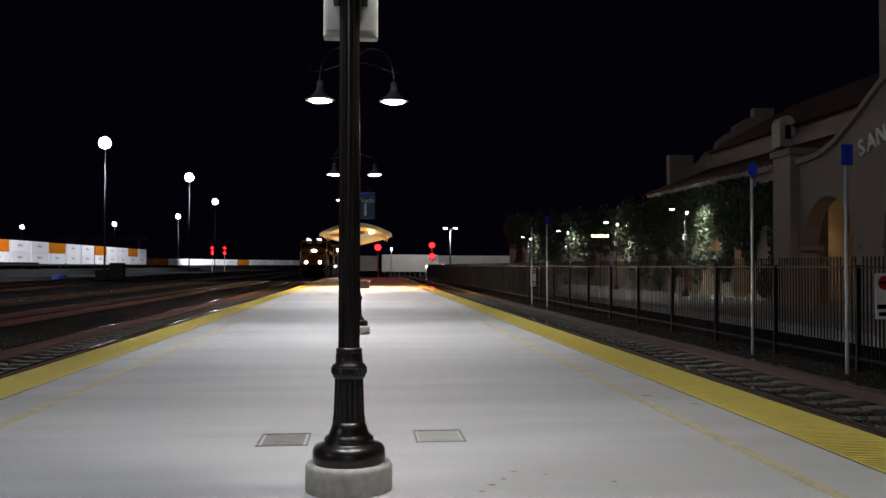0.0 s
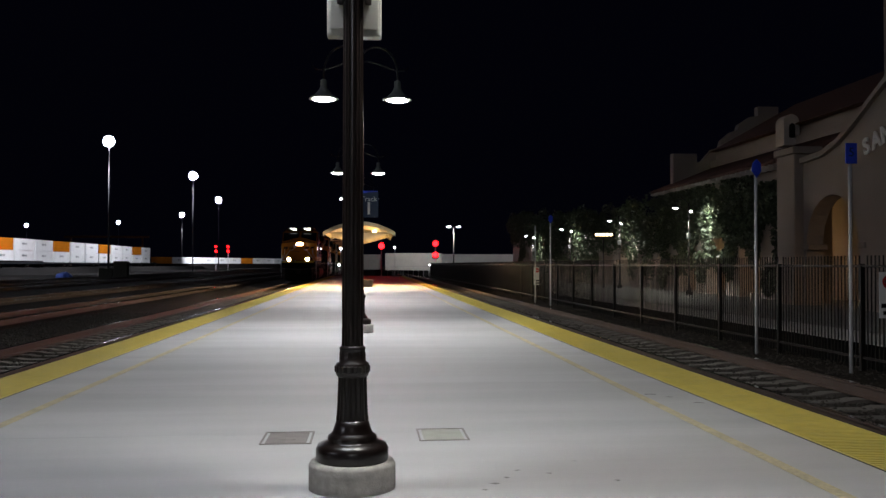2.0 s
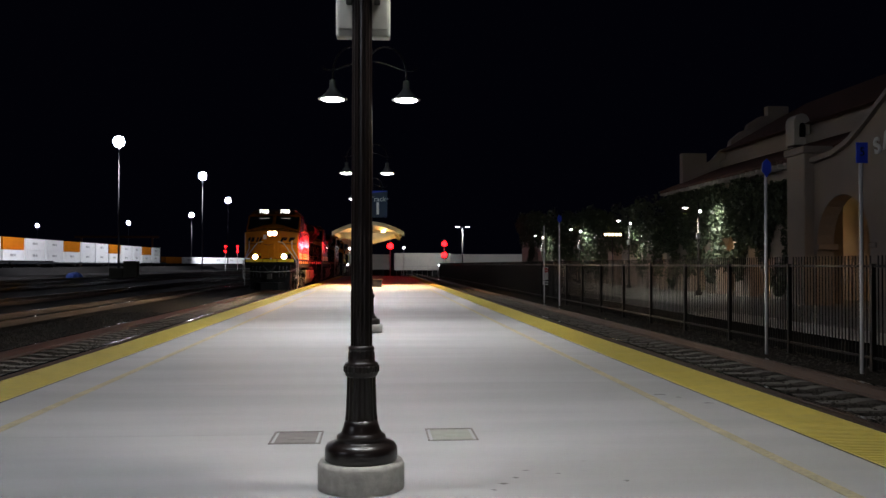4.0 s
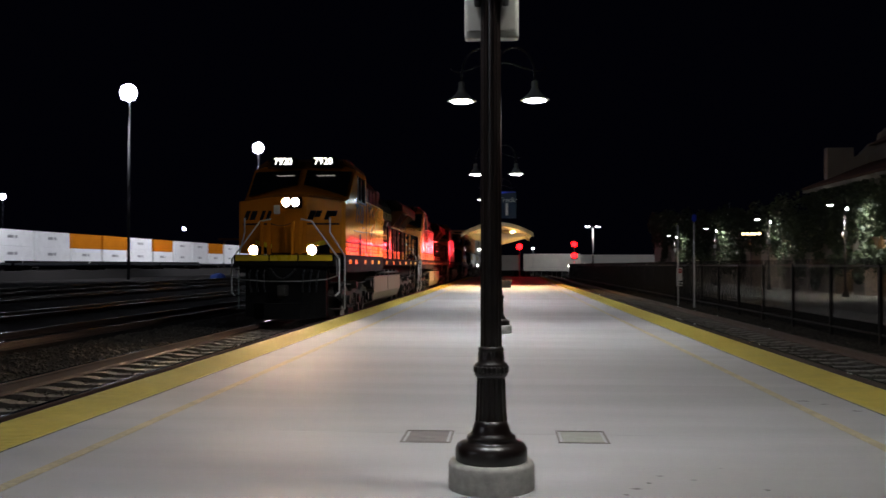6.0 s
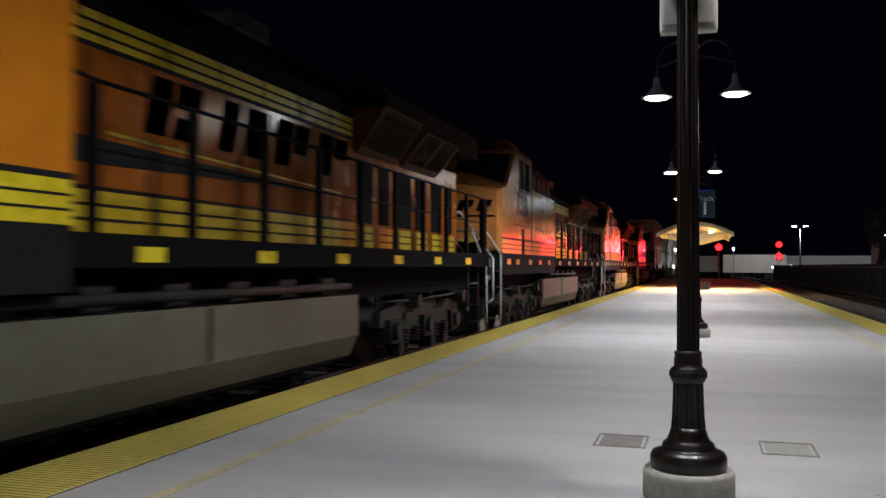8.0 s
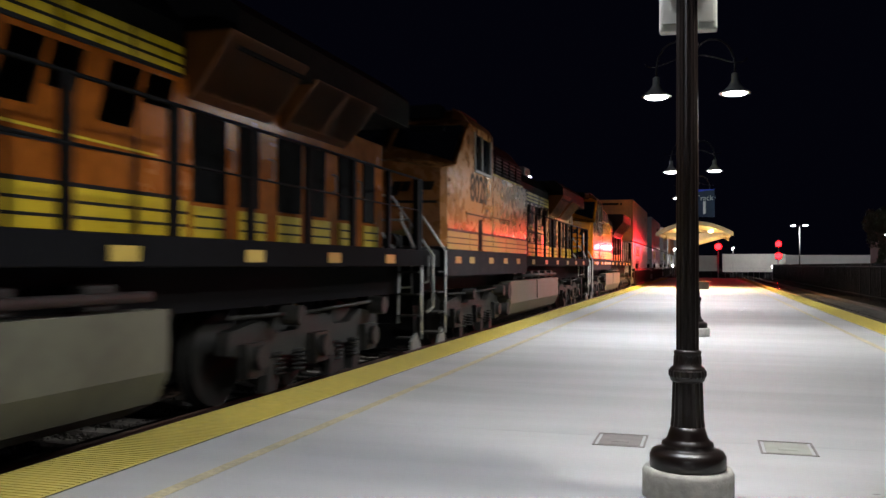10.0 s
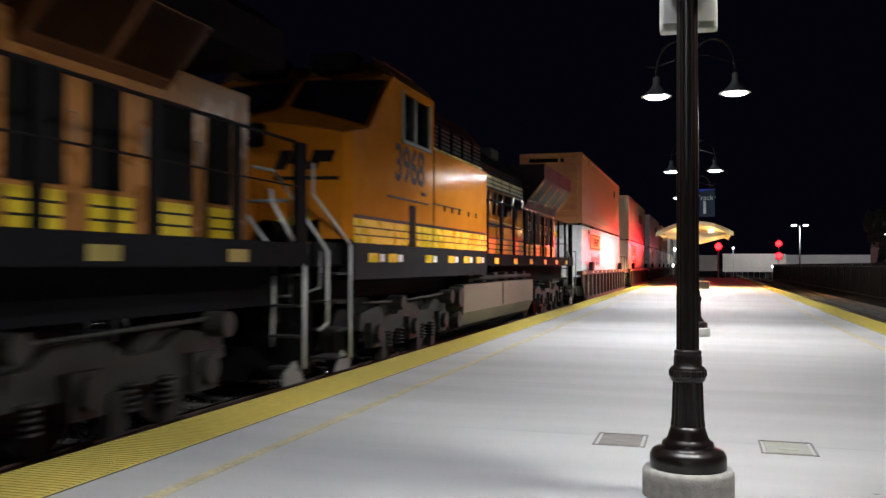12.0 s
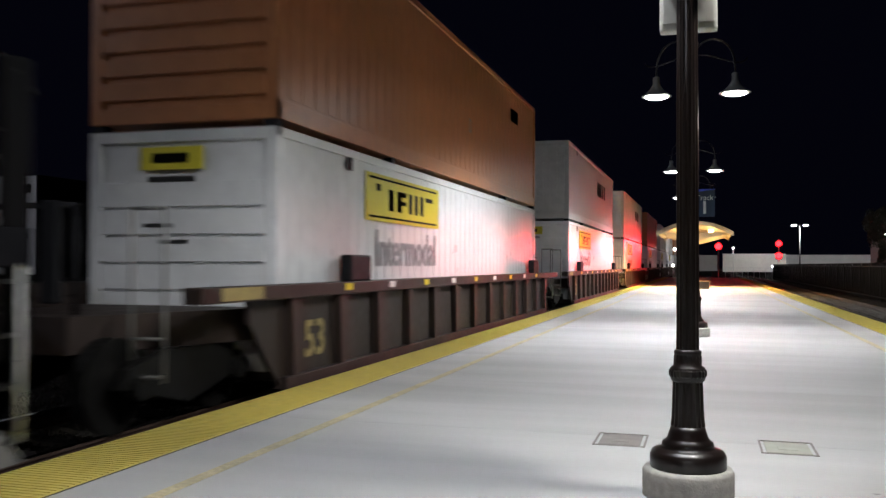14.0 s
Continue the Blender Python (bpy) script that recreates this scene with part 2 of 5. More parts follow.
def rail_track(x, y0, y1, ties, top=RAIL):
    track = empty("track", pose(x, 0, 0), "steel rails on concrete ties in ballast", "railway track", kind="structure")
    for s in (-1, 1):
        bm = bmesh.new()
        c = s * 0.7525
        prism(bm, [(c - 0.07, top - 0.17), (c + 0.07, top - 0.17), (c + 0.07, top - 0.155), (c + 0.012, top - 0.13), (c + 0.012, top - 0.045),
                   (c + 0.036, top - 0.03), (c + 0.036, top - 0.004), (c - 0.036, top - 0.004), (c - 0.036, top - 0.03), (c - 0.012, top - 0.045),
                   (c - 0.012, top - 0.13), (c - 0.07, top - 0.155)], y0, y1, "y")
        rail = part("rail", bm, RAIL_SIDE, track, "rust-brown steel rail")
        bm = bmesh.new()
        box(bm, c - 0.034, c + 0.034, y0, y1, top - 0.004, top)
        part("railhead", bm, RAIL_TOP, rail, "polished running surface")
    bm = bmesh.new()
    prism(bm, [(-1.3, top - 0.4), (1.3, top - 0.4), (1.3, top - 0.2), (0.95, top - 0.172), (0.5, top - 0.172), (0.35, top - 0.2), (-0.35, top - 0.2), (-0.5, top - 0.172), (-0.95, top - 0.172), (-1.3, top - 0.2)], -0.12, 0.12, "y")
    me = mesh_of("tie", bm, TIE)
    n = 0
    y = y0 + 0.3
    while y < y1 and n < ties:
        ob = new("tie", me)
        ob.parent = track
        ob.matrix_basis = pose(0, y, 0, 0, 0, 0.6 * math.sin(n * 7.3))
        y += 0.61
        n += 1
    return track


rail_track(TRACK_1, -8, 420, 160)
rail_track(TRACK_2, -8, 420, 160)
for yard_x in (-11.4, -16.6, -24.2, -29.5, -35.0):
    rail_track(yard_x, -8, 420, 0, RAIL - 0.04)


def loose_stones(x0, x1, y0, y1, count, seed, label):
    """Crushed stones lying on the ballast."""
    rg = np.random.default_rng(seed)
    base = np.array(((1, 0, 0), (-1, 0, 0), (0, 1, 0), (0, -1, 0), (0, 0, 1), (0, 0, -1)), float)
    tri = ((0, 2, 4), (2, 1, 4), (1, 3, 4), (3, 0, 4), (2, 0, 5), (1, 2, 5), (3, 1, 5), (0, 3, 5))
    verts, faces = [], []
    for k in range(count):
        u = rg.uniform(0, 1)
        c = (rg.uniform(x0, x1), y0 + (y1 - y0) * u ** 1.5, -0.425 + rg.uniform(-0.01, 0.025))
        turn = np.array(Euler(rg.uniform(0, 6.28, 3)).to_matrix())
        p = (base * rg.uniform(0.55, 1.2, (6, 1)) * rg.uniform(0.02, 0.042)) @ turn + c
        verts += p.tolist()
        faces += [tuple(6 * k + i for i in t) for t in tri]
    me = bpy.data.meshes.new("loose_ballast")
    me.from_pydata(verts, [], faces)
    me.materials.append(STONE)
    return tagged(new("loose_ballast", me), label, "ballast", kind="stuff")


loose_stones(-10.0, LEFT_EDGE, 5.0, 34.0, 14000, 11, "grey-brown crushed stones round the ties of the near track")
loose_stones(RIGHT_EDGE, 8.7, 8.0, 40.0, 12000, 12, "grey-brown crushed stones between the platform and the fence")


def edge_strip(x0, x1):
    """Yellow warning strip of ribbed tiles."""
    strip = empty("tactile_strip", pose(0, 0, 0), "yellow ribbed tactile warning strip along the platform edge", "tactile strip", kind="structure")
    bm = bmesh.new()
    box(bm, x0, x1, 0, 1.21, -0.03, 0.004)
    k = 0.03
    while k < 1.19:
        box(bm, x0 + 0.02, x1 - 0.02, k, k + 0.022, 0.003, 0.009)
        k += 0.055
    me = mesh_of("tactile_tile", bm, TACTILE)
    y = -14.0
    while y < 103:
        ob = new("tactile_tile", me)
        ob.parent = strip
        ob.matrix_basis = pose(0, y, 0)
        y += 1.22


edge_strip(LEFT_EDGE, LEFT_IN)
edge_strip(RIGHT_IN, RIGHT_EDGE)
for name_x, jx in (("left", LEFT_IN), ("right", RIGHT_IN)):
    bm = bmesh.new()
    box(bm, jx - 0.012, jx + 0.012, -14, 103, -0.02, 0.002)
    tagged(part("edge_joint", bm, JOINT), "black sealant joint beside the yellow strip", "joint", kind="structure")
for lx in (LEFT_IN + 0.62, RIGHT_IN - 0.62):
    bm = bmesh.new()
    box(bm, lx - 0.05, lx + 0.05, -14, 103, -0.01, 0.003)
    tagged(part("painted_line", bm, YELLOW_LINE), "worn faded yellow line painted on the platform", "painted line", kind="structure")


# ---- platform lamp posts ----
def lamp_post(x, y, power=(1.0, 1.0)):
    post = empty("lamp_post", pose(x, y, 0), "dark fluted cast-iron lamp post with two gooseneck lamps", "lamp post", "lamp posts on the platform")
    bm = bmesh.new()
    lathe(bm, [(0.27, -0.01), (0.27, 0.145), (0.258, 0.168), (0.23, 0.172)], seg=40)
    part("pedestal", bm, CONCRETE_OLD, post, "round concrete pedestal")
    bm = bmesh.new()
    lathe(bm, [(0.222, 0.168), (0.226, 0.178), (0.226, 0.245), (0.212, 0.272), (0.17, 0.288), (0.15, 0.296), (0.155, 0.31), (0.15, 0.325), (0.13, 0.338), (0.122, 0.35), (0.112, 0.38), (0.1, 0.42)], seg=40)
    part("base", bm, BLACK_METAL, post)
    bm = bmesh.new()
    lathe(bm, [(0.102, 0.42), (0.096, 0.47), (0.088, 0.7)], seg=36, flute=0.07)
    part("stem", bm, BLACK_METAL, post)
    bm = bmesh.new()
    lathe(bm, [(0.086, 0.685), (0.1, 0.695), (0.104, 0.71), (0.104, 0.765), (0.1, 0.775), (0.085, 0.782), (0.078, 0.85), (0.083, 0.86), (0.08, 0.875), (0.066, 0.88)], seg=32)
    lathe(bm, [(0.104, 0.712), (0.112, 0.722), (0.112, 0.753), (0.104, 0.763)], seg=48, flute=0.05)
    lathe(bm, [(0.081, 0.79), (0.084, 0.8), (0.082, 0.84), (0.079, 0.848)], seg=40, flute=0.06)
    part("collar", bm, BLACK_METAL, post)
    bm = bmesh.new()
    lathe(bm, [(0.067, 0.87), (0.056, 5.75)], seg=32, flute=0.08)
    part("shaft", bm, BLACK_METAL, post)
    bm = bmesh.new()
    lathe(bm, [(0.062, 5.74), (0.068, 5.78), (0.03, 5.82), (0.045, 5.88), (0.0, 5.94)], seg=16)
    part("finial", bm, BLACK_METAL, post)
    for s in (-1, 1):
        bm = bmesh.new()
        arm = [(s * x, 0, z) for x, z in ((0.05, 5.7), (0.14, 5.79), (0.26, 5.84), (0.38, 5.84), (0.5, 5.8), (0.6, 5.72), (0.68, 5.6), (0.73, 5.45), (0.75, 5.28), (0.75, 5.06))]
        tube(bm, arm, 0.018)
        arm_ob = part("arm", bm, BLACK_METAL, post)
        bm = bmesh.new()
        tube(bm, [(s * x, 0, z) for x, z in ((0.05, 5.54), (0.2, 5.53), (0.36, 5.49), (0.52, 5.43), (0.66, 5.38), (0.78, 5.355), (0.88, 5.36), (0.94, 5.39), (0.975, 5.44))], 0.012, 6)
        part("scroll", bm, BLACK_METAL, post)
        bm = bmesh.new()
        lathe(bm, [(0.3, 4.755), (0.3, 4.77), (0.21, 4.82), (0.13, 4.9), (0.085, 4.97), (0.07, 5.0), (0.065, 5.14), (0.03, 5.16)], s * 0.75, 0, 24)
        shade = part("shade", bm, SHADE_GREY, arm_ob, "bell-shaped metal lamp shade")
        bm = bmesh.new()
        lathe(bm, [(0.04, 4.712), (0.14, 4.718), (0.21, 4.738), (0.232, 4.757)], s * 0.75, 0, 24)
        part("lamp_glass", bm, BULB, arm_ob, "glowing white lamp glass")
        spot("lamp_light", (x + s * 0.75, y, 4.62), (x + s * 0.75, y, 0), 470 * power[(s + 1) // 2], (0.88, 0.93, 1.0) if s < 0 else (1.0, 0.985, 0.94), 160, 0.42, 0.16)
    return post


# the first post is unseen behind the camera, added to light the near platform
POSTS = [(-0.1, -7.4), (-0.1, 5.6), (-0.17, 18.2), (-0.4, 33.0), (-0.5, 46.0)]
POWER = {-7.4: (1.1, 0.6), 5.6: (0.72, 0.88), 18.2: (1.6, 1.5), 33.0: (1.7, 1.6), 46.0: (2.2, 2.2)}     # strength of each post's left and right lamp, tuned to the brightness around it
for px, py in POSTS:
    lamp_post(px, py, POWER[py])

# ---- locomotives (front coupler at y = 0, rail top at z = 0) ----
def bars(name, rows, material_, parent, m, label=""):
    """Plain bars in the local x-z plane that stand for lettering: (x0, x1, z0, z1, lean)."""
    for x0, x1, z0, z1, lean in rows:
        bm = bmesh.new()
        vs = [bm.verts.new(p) for p in ((x0, 0, z0), (x1, 0, z0), (x1 + lean, 0, z1), (x0 + lean, 0, z1))]
        bmesh.ops.solidify(bm, geom=[bm.faces.new(vs)], thickness=0.004)
        part(name, bm, material_, parent, label, m)


SIDE = Matrix(((0, -1, 0, 0), (1, 0, 0, 0), (0, 0, 1, 0), (0, 0, 0, 1)))     # local x runs back along the train, facing the platform


def side_at(x, y, z):
    """A pose on the side that faces the platform: local x to the rear, local z up."""
    return Matrix.Translation((x, y, z)) @ SIDE


# plain slanted blocks in place of an emblem
EMBLEM = [(0.0, 0.2, 0, 0.5, 0.1), (0.27, 0.5, 0.28, 0.5, 0.05), (0.24, 0.46, 0, 0.2, 0.05), (0.68, 0.86, 0, 0.5, 0.1), (0.95, 1.2, 0, 0.5, 0.1),
          (1.34, 1.56, 0, 0.5, 0.1), (1.62, 1.82, 0.16, 0.5, 0.07), (1.96, 2.2, 0, 0.5, 0.1), (2.28, 2.5, 0.24, 0.5, 0.06)]


def loco_truck(loco, c):
    truck = empty("truck", pose(0, c, 0))
    truck.parent = loco
    tagged(truck, "three-axle cast steel truck, grimy grey")
    for s in (-1, 1):
        bm = bmesh.new()
        x = s * 1.16
        prism(bm, [(-2.25, 0.62), (-2.2, 0.86), (-1.5, 0.95), (-1.1, 0.78), (-0.6, 0.78), (-0.3, 0.95), (0.3, 0.95), (0.6, 0.78), (1.1, 0.78), (1.5, 0.95), (2.2, 0.86), (2.25, 0.62), (1.6, 0.5), (-1.6, 0.5)], x - 0.07, x + 0.07, "x")
        part("side_frame", bm, TRUCK_GREY, truck)
        for a in (-1.75, 0, 1.75):
            bm = bmesh.new()
            prism(bm, [(a - 0.2, 0.34), (a + 0.2, 0.34), (a + 0.24, 0.72), (a - 0.24, 0.72)], x + s * 0.03, x + s * 0.16, "x")
            wheel_disc(bm, x + s * 0.14, x + s * 0.24, a, 0.55, 0.14, 16)
            part("axle_box", bm, TRUCK_GREY, truck)
            bm = bmesh.new()
            wheel_disc(bm, s * 0.68, s * 0.82, a, 0.52, 0.52, 36)
            wheel_disc(bm, s * 0.65, s * 0.69, a, 0.52, 0.55, 36)
            part("wheel", bm, TRUCK_GREY, truck)
        for a in (-1.15, -0.6, 0.6, 1.15):
            bm = bmesh.new()
            for k in range(5):
                lathe(bm, [(0.07, 0.3 + k * 0.055), (0.095, 0.315 + k * 0.055), (0.07, 0.335 + k * 0.055)], x + s * 0.1, a, 12)
            part("spring", bm, TRUCK_GREY, truck)
        for a in (-1.3, 0.45, 1.25):
            bm = bmesh.new()
            prism(bm, [(a - 0.14, 0.12), (a + 0.1, 0.12), (a + 0.16, 0.5), (a - 0.1, 0.5)], x - 0.02, x + s * 0.12, "x")
            part("brake_hanger", bm, TRUCK_GREY, truck)
        bm = bmesh.new()
        wheel_disc(bm, x + s * 0.05, x + s * 0.3, 1.95, 0.98, 0.13, 16)
        wheel_disc(bm, x + s * 0.05, x + s * 0.3, -0.9, 0.98, 0.12, 16)
        pipe(bm, [(x + s * 0.12, -2.3, 1.02), (x + s * 0.12, -0.5, 0.99), (x + s * 0.12, 2.3, 1.05)], 0.025)
        part("brake_gear", bm, TRUCK_GREY, truck)
    return truck


def light_hood(bm, x, z, y0, y1, r=0.13, n=20):
    """A short open tube round a lamp, from y0 forward to y1."""
    rings = [[bm.verts.new((x + q * math.cos(2 * math.pi * k / n), y, z + q * math.sin(2 * math.pi * k / n))) for k in range(n)]
             for q, y in ((r, y0), (r, y1), (r + 0.012, y1), (r + 0.012, y0))]
    for a, b in zip(rings, rings[1:]):
        for k in range(n):
            bm.faces.new((a[k], a[(k + 1) % n], b[(k + 1) % n], b[k]))


def locomotive(number, lit, flat_wings, label, patches, paint=None, bright=None, hood_paint=None):
    """A wide-nosed six-axle freight locomotive; lit: headlights and number boards are on."""
    paint, bright, hood_paint = paint or ORANGE, bright or ENGINE_YELLOW, hood_paint or HOOD_ORANGE
    loco = empty("locomotive", pose(TRACK_1, 0, RAIL), label, "locomotive", "locomotives")
    W = 1.53
    # underframe
    bm = bmesh.new()
    box(bm, -1.1, 1.1, 0.2, 21.3, 1.1, 1.7)
    part("underframe", bm, WALK_BLACK, loco)
    for s in (-1, 1):
        bm = bmesh.new()
        box(bm, min(s * 1.0, s * W), max(s * 1.0, s * W), 0.4, 8.0, 1.38, 1.88)
        part("sill", bm, SILL_GREY, loco, "dusty black side sill")
    bm = bmesh.new()
    box(bm, -W, W, 8.0, 21.3, 1.56, 1.84, bevel=0.015)
    part("walkway", bm, WALK_BLACK, loco)
    # pilot, coupler, steps
    bm = bmesh.new()
    prism(bm, [(-1.12, -0.37), (-0.5, -0.5), (0.5, -0.5), (1.12, -0.37), (1.12, -0.1), (-1.12, -0.1)], 0.16, 1.6, "z")
    part("pilot", bm, ENGINE_BLACK, loco, "black pilot plate")
    bm = bmesh.new()
    prism(bm, [(-0.5, -0.75), (0.5, -0.75), (0.85, -0.45), (-0.85, -0.45)], 0.12, 0.55, "z")
    part("plow", bm, ENGINE_BLACK, loco)
    bm = bmesh.new()
    box(bm, -1.4, 1.4, -0.6, 0.6, 1.55, 1.88, bevel=0.04)
    part("anticlimber", bm, ENGINE_BLACK, loco)
    for x0, x1 in ((-1.34, -0.42), (-0.38, 0.38), (0.42, 1.34)):
        bm = bmesh.new()
        box(bm, x0, x1, -0.612, -0.597, 1.71, 1.86, bevel=0.004)
        part("edge_plate", bm, HOOD_YELLOW, loco, "dull yellow plate on the anticlimber")
    for y0, y1 in ((-0.85, -0.3), (21.3, 21.44)):
        bm = bmesh.new()
        box(bm, -0.12, 0.12, y0, y1, 0.75, 1.05, bevel=0.04)
        part("coupler", bm, TRUCK_GREY, loco)
    for fy, sg in ((-0.1, 1), (21.2, -1)):
        for s in (-1, 1):
            for k, z in enumerate((0.35, 0.72, 1.08, 1.45)):
                bm = bmesh.new()
                box(bm, min(s * 1.12, s * 1.5), max(s * 1.12, s * 1.5), fy + 0.02, fy + sg * 0.5 + (0.3 if sg < 0 else 0) + 0.04, z, z + 0.03)
                part("step", bm, TRUCK_GREY, loco, "worn steel step")
            bm = bmesh.new()
            yy = fy + sg * 0.02
            if sg > 0:
                pipe(bm, [(s * 1.52, 0.3, 0.35), (s * 1.52, 0.3, 1.85), (s * 1.2, -0.2, 2.5), (s * 1.2, -0.2, 2.9)], 0.021)
                part("grab_rail", bm, SILVER, loco, "silver bent handrail")
                bm = bmesh.new()
                pipe(bm, [(s * 1.4, -0.45, 0.75), (s * 1.5, -0.4, 0.85), (s * 1.5, -0.4, 1.75), (s * 0.72, -0.36, 2.8), (s * 0.42, -0.36, 2.86)], 0.021)
                part("grab_rail", bm, SILVER, loco, "silver bent handrail")
                continue
            pipe(bm, [(s * 1.52, yy, 0.35), (s * 1.52, yy, 1.55), (s * 1.46, yy + sg * 0.1, 1.8), (s * 1.3, yy + sg * 0.4, 2.3), (s * 1.3, yy + sg * 0.45, 2.45)], 0.021)
            part("grab_rail", bm, SILVER, loco, "silver bent handrail")
            bm = bmesh.new()
            pipe(bm, [(s * 1.1, yy, 0.6), (s * 1.12, yy, 1.55), (s * 1.05, yy + sg * 0.06, 1.85), (s * 0.62, yy + sg * 0.1, 2.4), (s * 0.42, yy + sg * 0.1, 2.45)], 0.021)
            part("grab_rail", bm, SILVER, loco, "silver bent handrail")
    bm = bmesh.new()
    pipe(bm, [(-0.35 + 0.07 * k, -0.66 - 0.1 * math.sin(math.pi * k / 10), 1.5 - 0.28 * math.sin(math.pi * k / 10)) for k in range(11)], 0.025)
    part("air_hose", bm, INK, loco)
    bm = bmesh.new()
    pipe(bm, [(-1.45, -0.5, 1.75), (-1.47, -0.58, 1.3), (-1.2, -0.62, 1.2), (-0.5, -0.64, 1.15), (0.5, -0.64, 1.15), (1.2, -0.62, 1.2), (1.47, -0.58, 1.3), (1.45, -0.5, 1.75)], 0.016)
    part("cut_lever", bm, LADDER_GREY, loco, "dull uncoupling lever")
    for hx in (-0.95, -0.75, -0.55, 0.55, 0.75, 0.95):
        bm = bmesh.new()
        pipe(bm, [(hx, -0.48, 1.45), (hx, -0.6, 1.35), (hx * 0.97, -0.64, 1.05), (hx * 0.94, -0.58, 0.85)], 0.025)
        part("brake_hose", bm, INK, loco)
    # nose
    bm = bmesh.new()
    plan = [(-W, 2.2), (-W, 0.36), (-1.44, 0.22), (-0.5, 0.05), (0.5, 0.05), (1.44, 0.22), (W, 0.36), (W, 2.2)]
    tops = {0.05: 3.33, 0.22: 3.36, 0.36: 3.4, 2.2: 3.72}
    lo, hi = [bm.verts.new((x, y, 1.93)) for x, y in plan], [bm.verts.new((x, y, tops[y] + (0.17 if abs(x) < 0.6 else 0.0))) for x, y in plan]
    bm.faces.new(lo[::-1])
    for i in range(len(plan)):
        bm.faces.new((lo[i], lo[(i + 1) % 8], hi[(i + 1) % 8], hi[i]))
    ridge = [bm.verts.new((-0.5, 2.2, 3.88)), bm.verts.new((0.5, 2.2, 3.88))]
    bm.faces.new((hi[0], hi[1], hi[2], hi[3], ridge[0]))
    bm.faces.new((ridge[0], hi[3], hi[4], ridge[1]))
    bm.faces.new((ridge[1], hi[4], hi[5], hi[6], hi[7]))
    bm.faces.new((hi[0], ridge[0], ridge[1], hi[7]))
    bmesh.ops.recalc_face_normals(bm, faces=bm.faces)
    nose = part("nose", bm, paint, loco, "wide orange safety nose")
    for i, s in enumerate((-1, 1)):
        m = Matrix.Translation((s * 0.5, 0.046, 0)) @ pose(0, 0, 0, 0, 0, s * math.degrees(math.atan2(0.17, 0.9)))
        bm = bmesh.new()
        x0, x1 = (0.0, 0.9) if s > 0 else (-0.9, 0.0)
        lo_in, lo_out = 2.05, 2.26
        a0, a1 = (lo_in, lo_out) if s > 0 else (lo_out, lo_in)
        vs = [bm.verts.new(p) for p in ((x0, 0, a0), (x1, 0, a1), (x1, 0, a1 + 0.13), (x0, 0, a0 + 0.13))]
        bmesh.ops.solidify(bm, geom=[bm.faces.new(vs)], thickness=0.006)
        part("stripe", bm, bright, nose, "yellow nose stripe", m)
        bm = bmesh.new()
        vs = [bm.verts.new(p) for p in ((x0, -0.001, 1.93), (x1, -0.001, 1.93), (x1, -0.001, a1 - 0.0), (x0, -0.001, a0 - 0.0))]
        bmesh.ops.solidify(bm, geom=[bm.faces.new(vs)], thickness=0.004)
        part("lower_panel", bm, ENGINE_BLACK, nose, "black lower nose panel", m)
        rows = [(-0.88, -0.74, 0, 0.26, 0.1), (-0.7, -0.52, 0, 0.26, 0.1), (-0.38, -0.28, 0, 0.26, 0.1), (-0.2, -0.08, 0, 0.26, 0.1)] if s < 0 else \
               [(0.0, 0.16, 0, 0.26, 0.1), (0.2, 0.36, 0.08, 0.26, 0.07), (0.46, 0.6, 0, 0.26, 0.1), (0.64, 0.8, 0.1, 0.26, 0.06)]
        bars("emblem_bar", rows, INK, nose, m @ pose(0, -0.004, 2.86), "black slanted emblem bar")
        bars("underline", [(x0, x1, 0.0, 0.05, 0)], INK, nose, m @ pose(0, -0.004, 2.72))
    bm = bmesh.new()
    box(bm, -0.5, -0.14, 0.025, 0.05, 1.95, 3.3, bevel=0.01)
    door = part("nose_door", bm, paint, nose)
    bm = bmesh.new()
    box(bm, -0.44, -0.26, 0.015, 0.03, 3.02, 3.27, bevel=0.02)
    # on the lit engine the pane is white paint, brightness put into the colour
    part("door_window", bm, WHITE if lit else GLASS_DARK, nose, "small nose door window")
    bm = bmesh.new()
    box(bm, -0.2, 0.36, -0.02, 0.1, 3.18, 3.5, bevel=0.04)
    light_box = part("headlight_box", bm, ENGINE_BLACK, nose)
    for hx in (-0.05, 0.21):
        bm = bmesh.new()
        bmesh.ops.create_cone(bm, cap_ends=True, segments=20, radius1=0.112, radius2=0.112, depth=0.01, matrix=Matrix.Translation((hx, -0.03, 3.34)) @ pose(0, 0, 0, 90))
        part("headlight", bm, HEADLIGHT if lit else GLASS_DARK, nose, "round headlight")
        bm = bmesh.new()
        light_hood(bm, hx, 3.34, 0.1, -0.2, r=0.118)
        part("headlight_hood", bm, ENGINE_BLACK, nose)
    for s in (-1, 1):
        bm = bmesh.new()
        box(bm, s * 0.8 - 0.14, s * 0.8 + 0.14, -0.6, -0.4, 1.875, 2.12, bevel=0.03)
        housing = part("ditch_light", bm, ENGINE_BLACK, loco)
        bm = bmesh.new()
        bmesh.ops.create_cone(bm, cap_ends=True, segments=20, radius1=0.125, radius2=0.125, depth=0.02, matrix=Matrix.Translation((s * 0.8, -0.61, 2.0)) @ pose(0, 0, 0, 90))
        part("lens", bm, HEADLIGHT if lit else GLASS_DARK, housing)
        bm = bmesh.new()
        light_hood(bm, s * 0.8, 2.0, -0.5, -0.76)
        part("light_hood", bm, ENGINE_BLACK, housing)
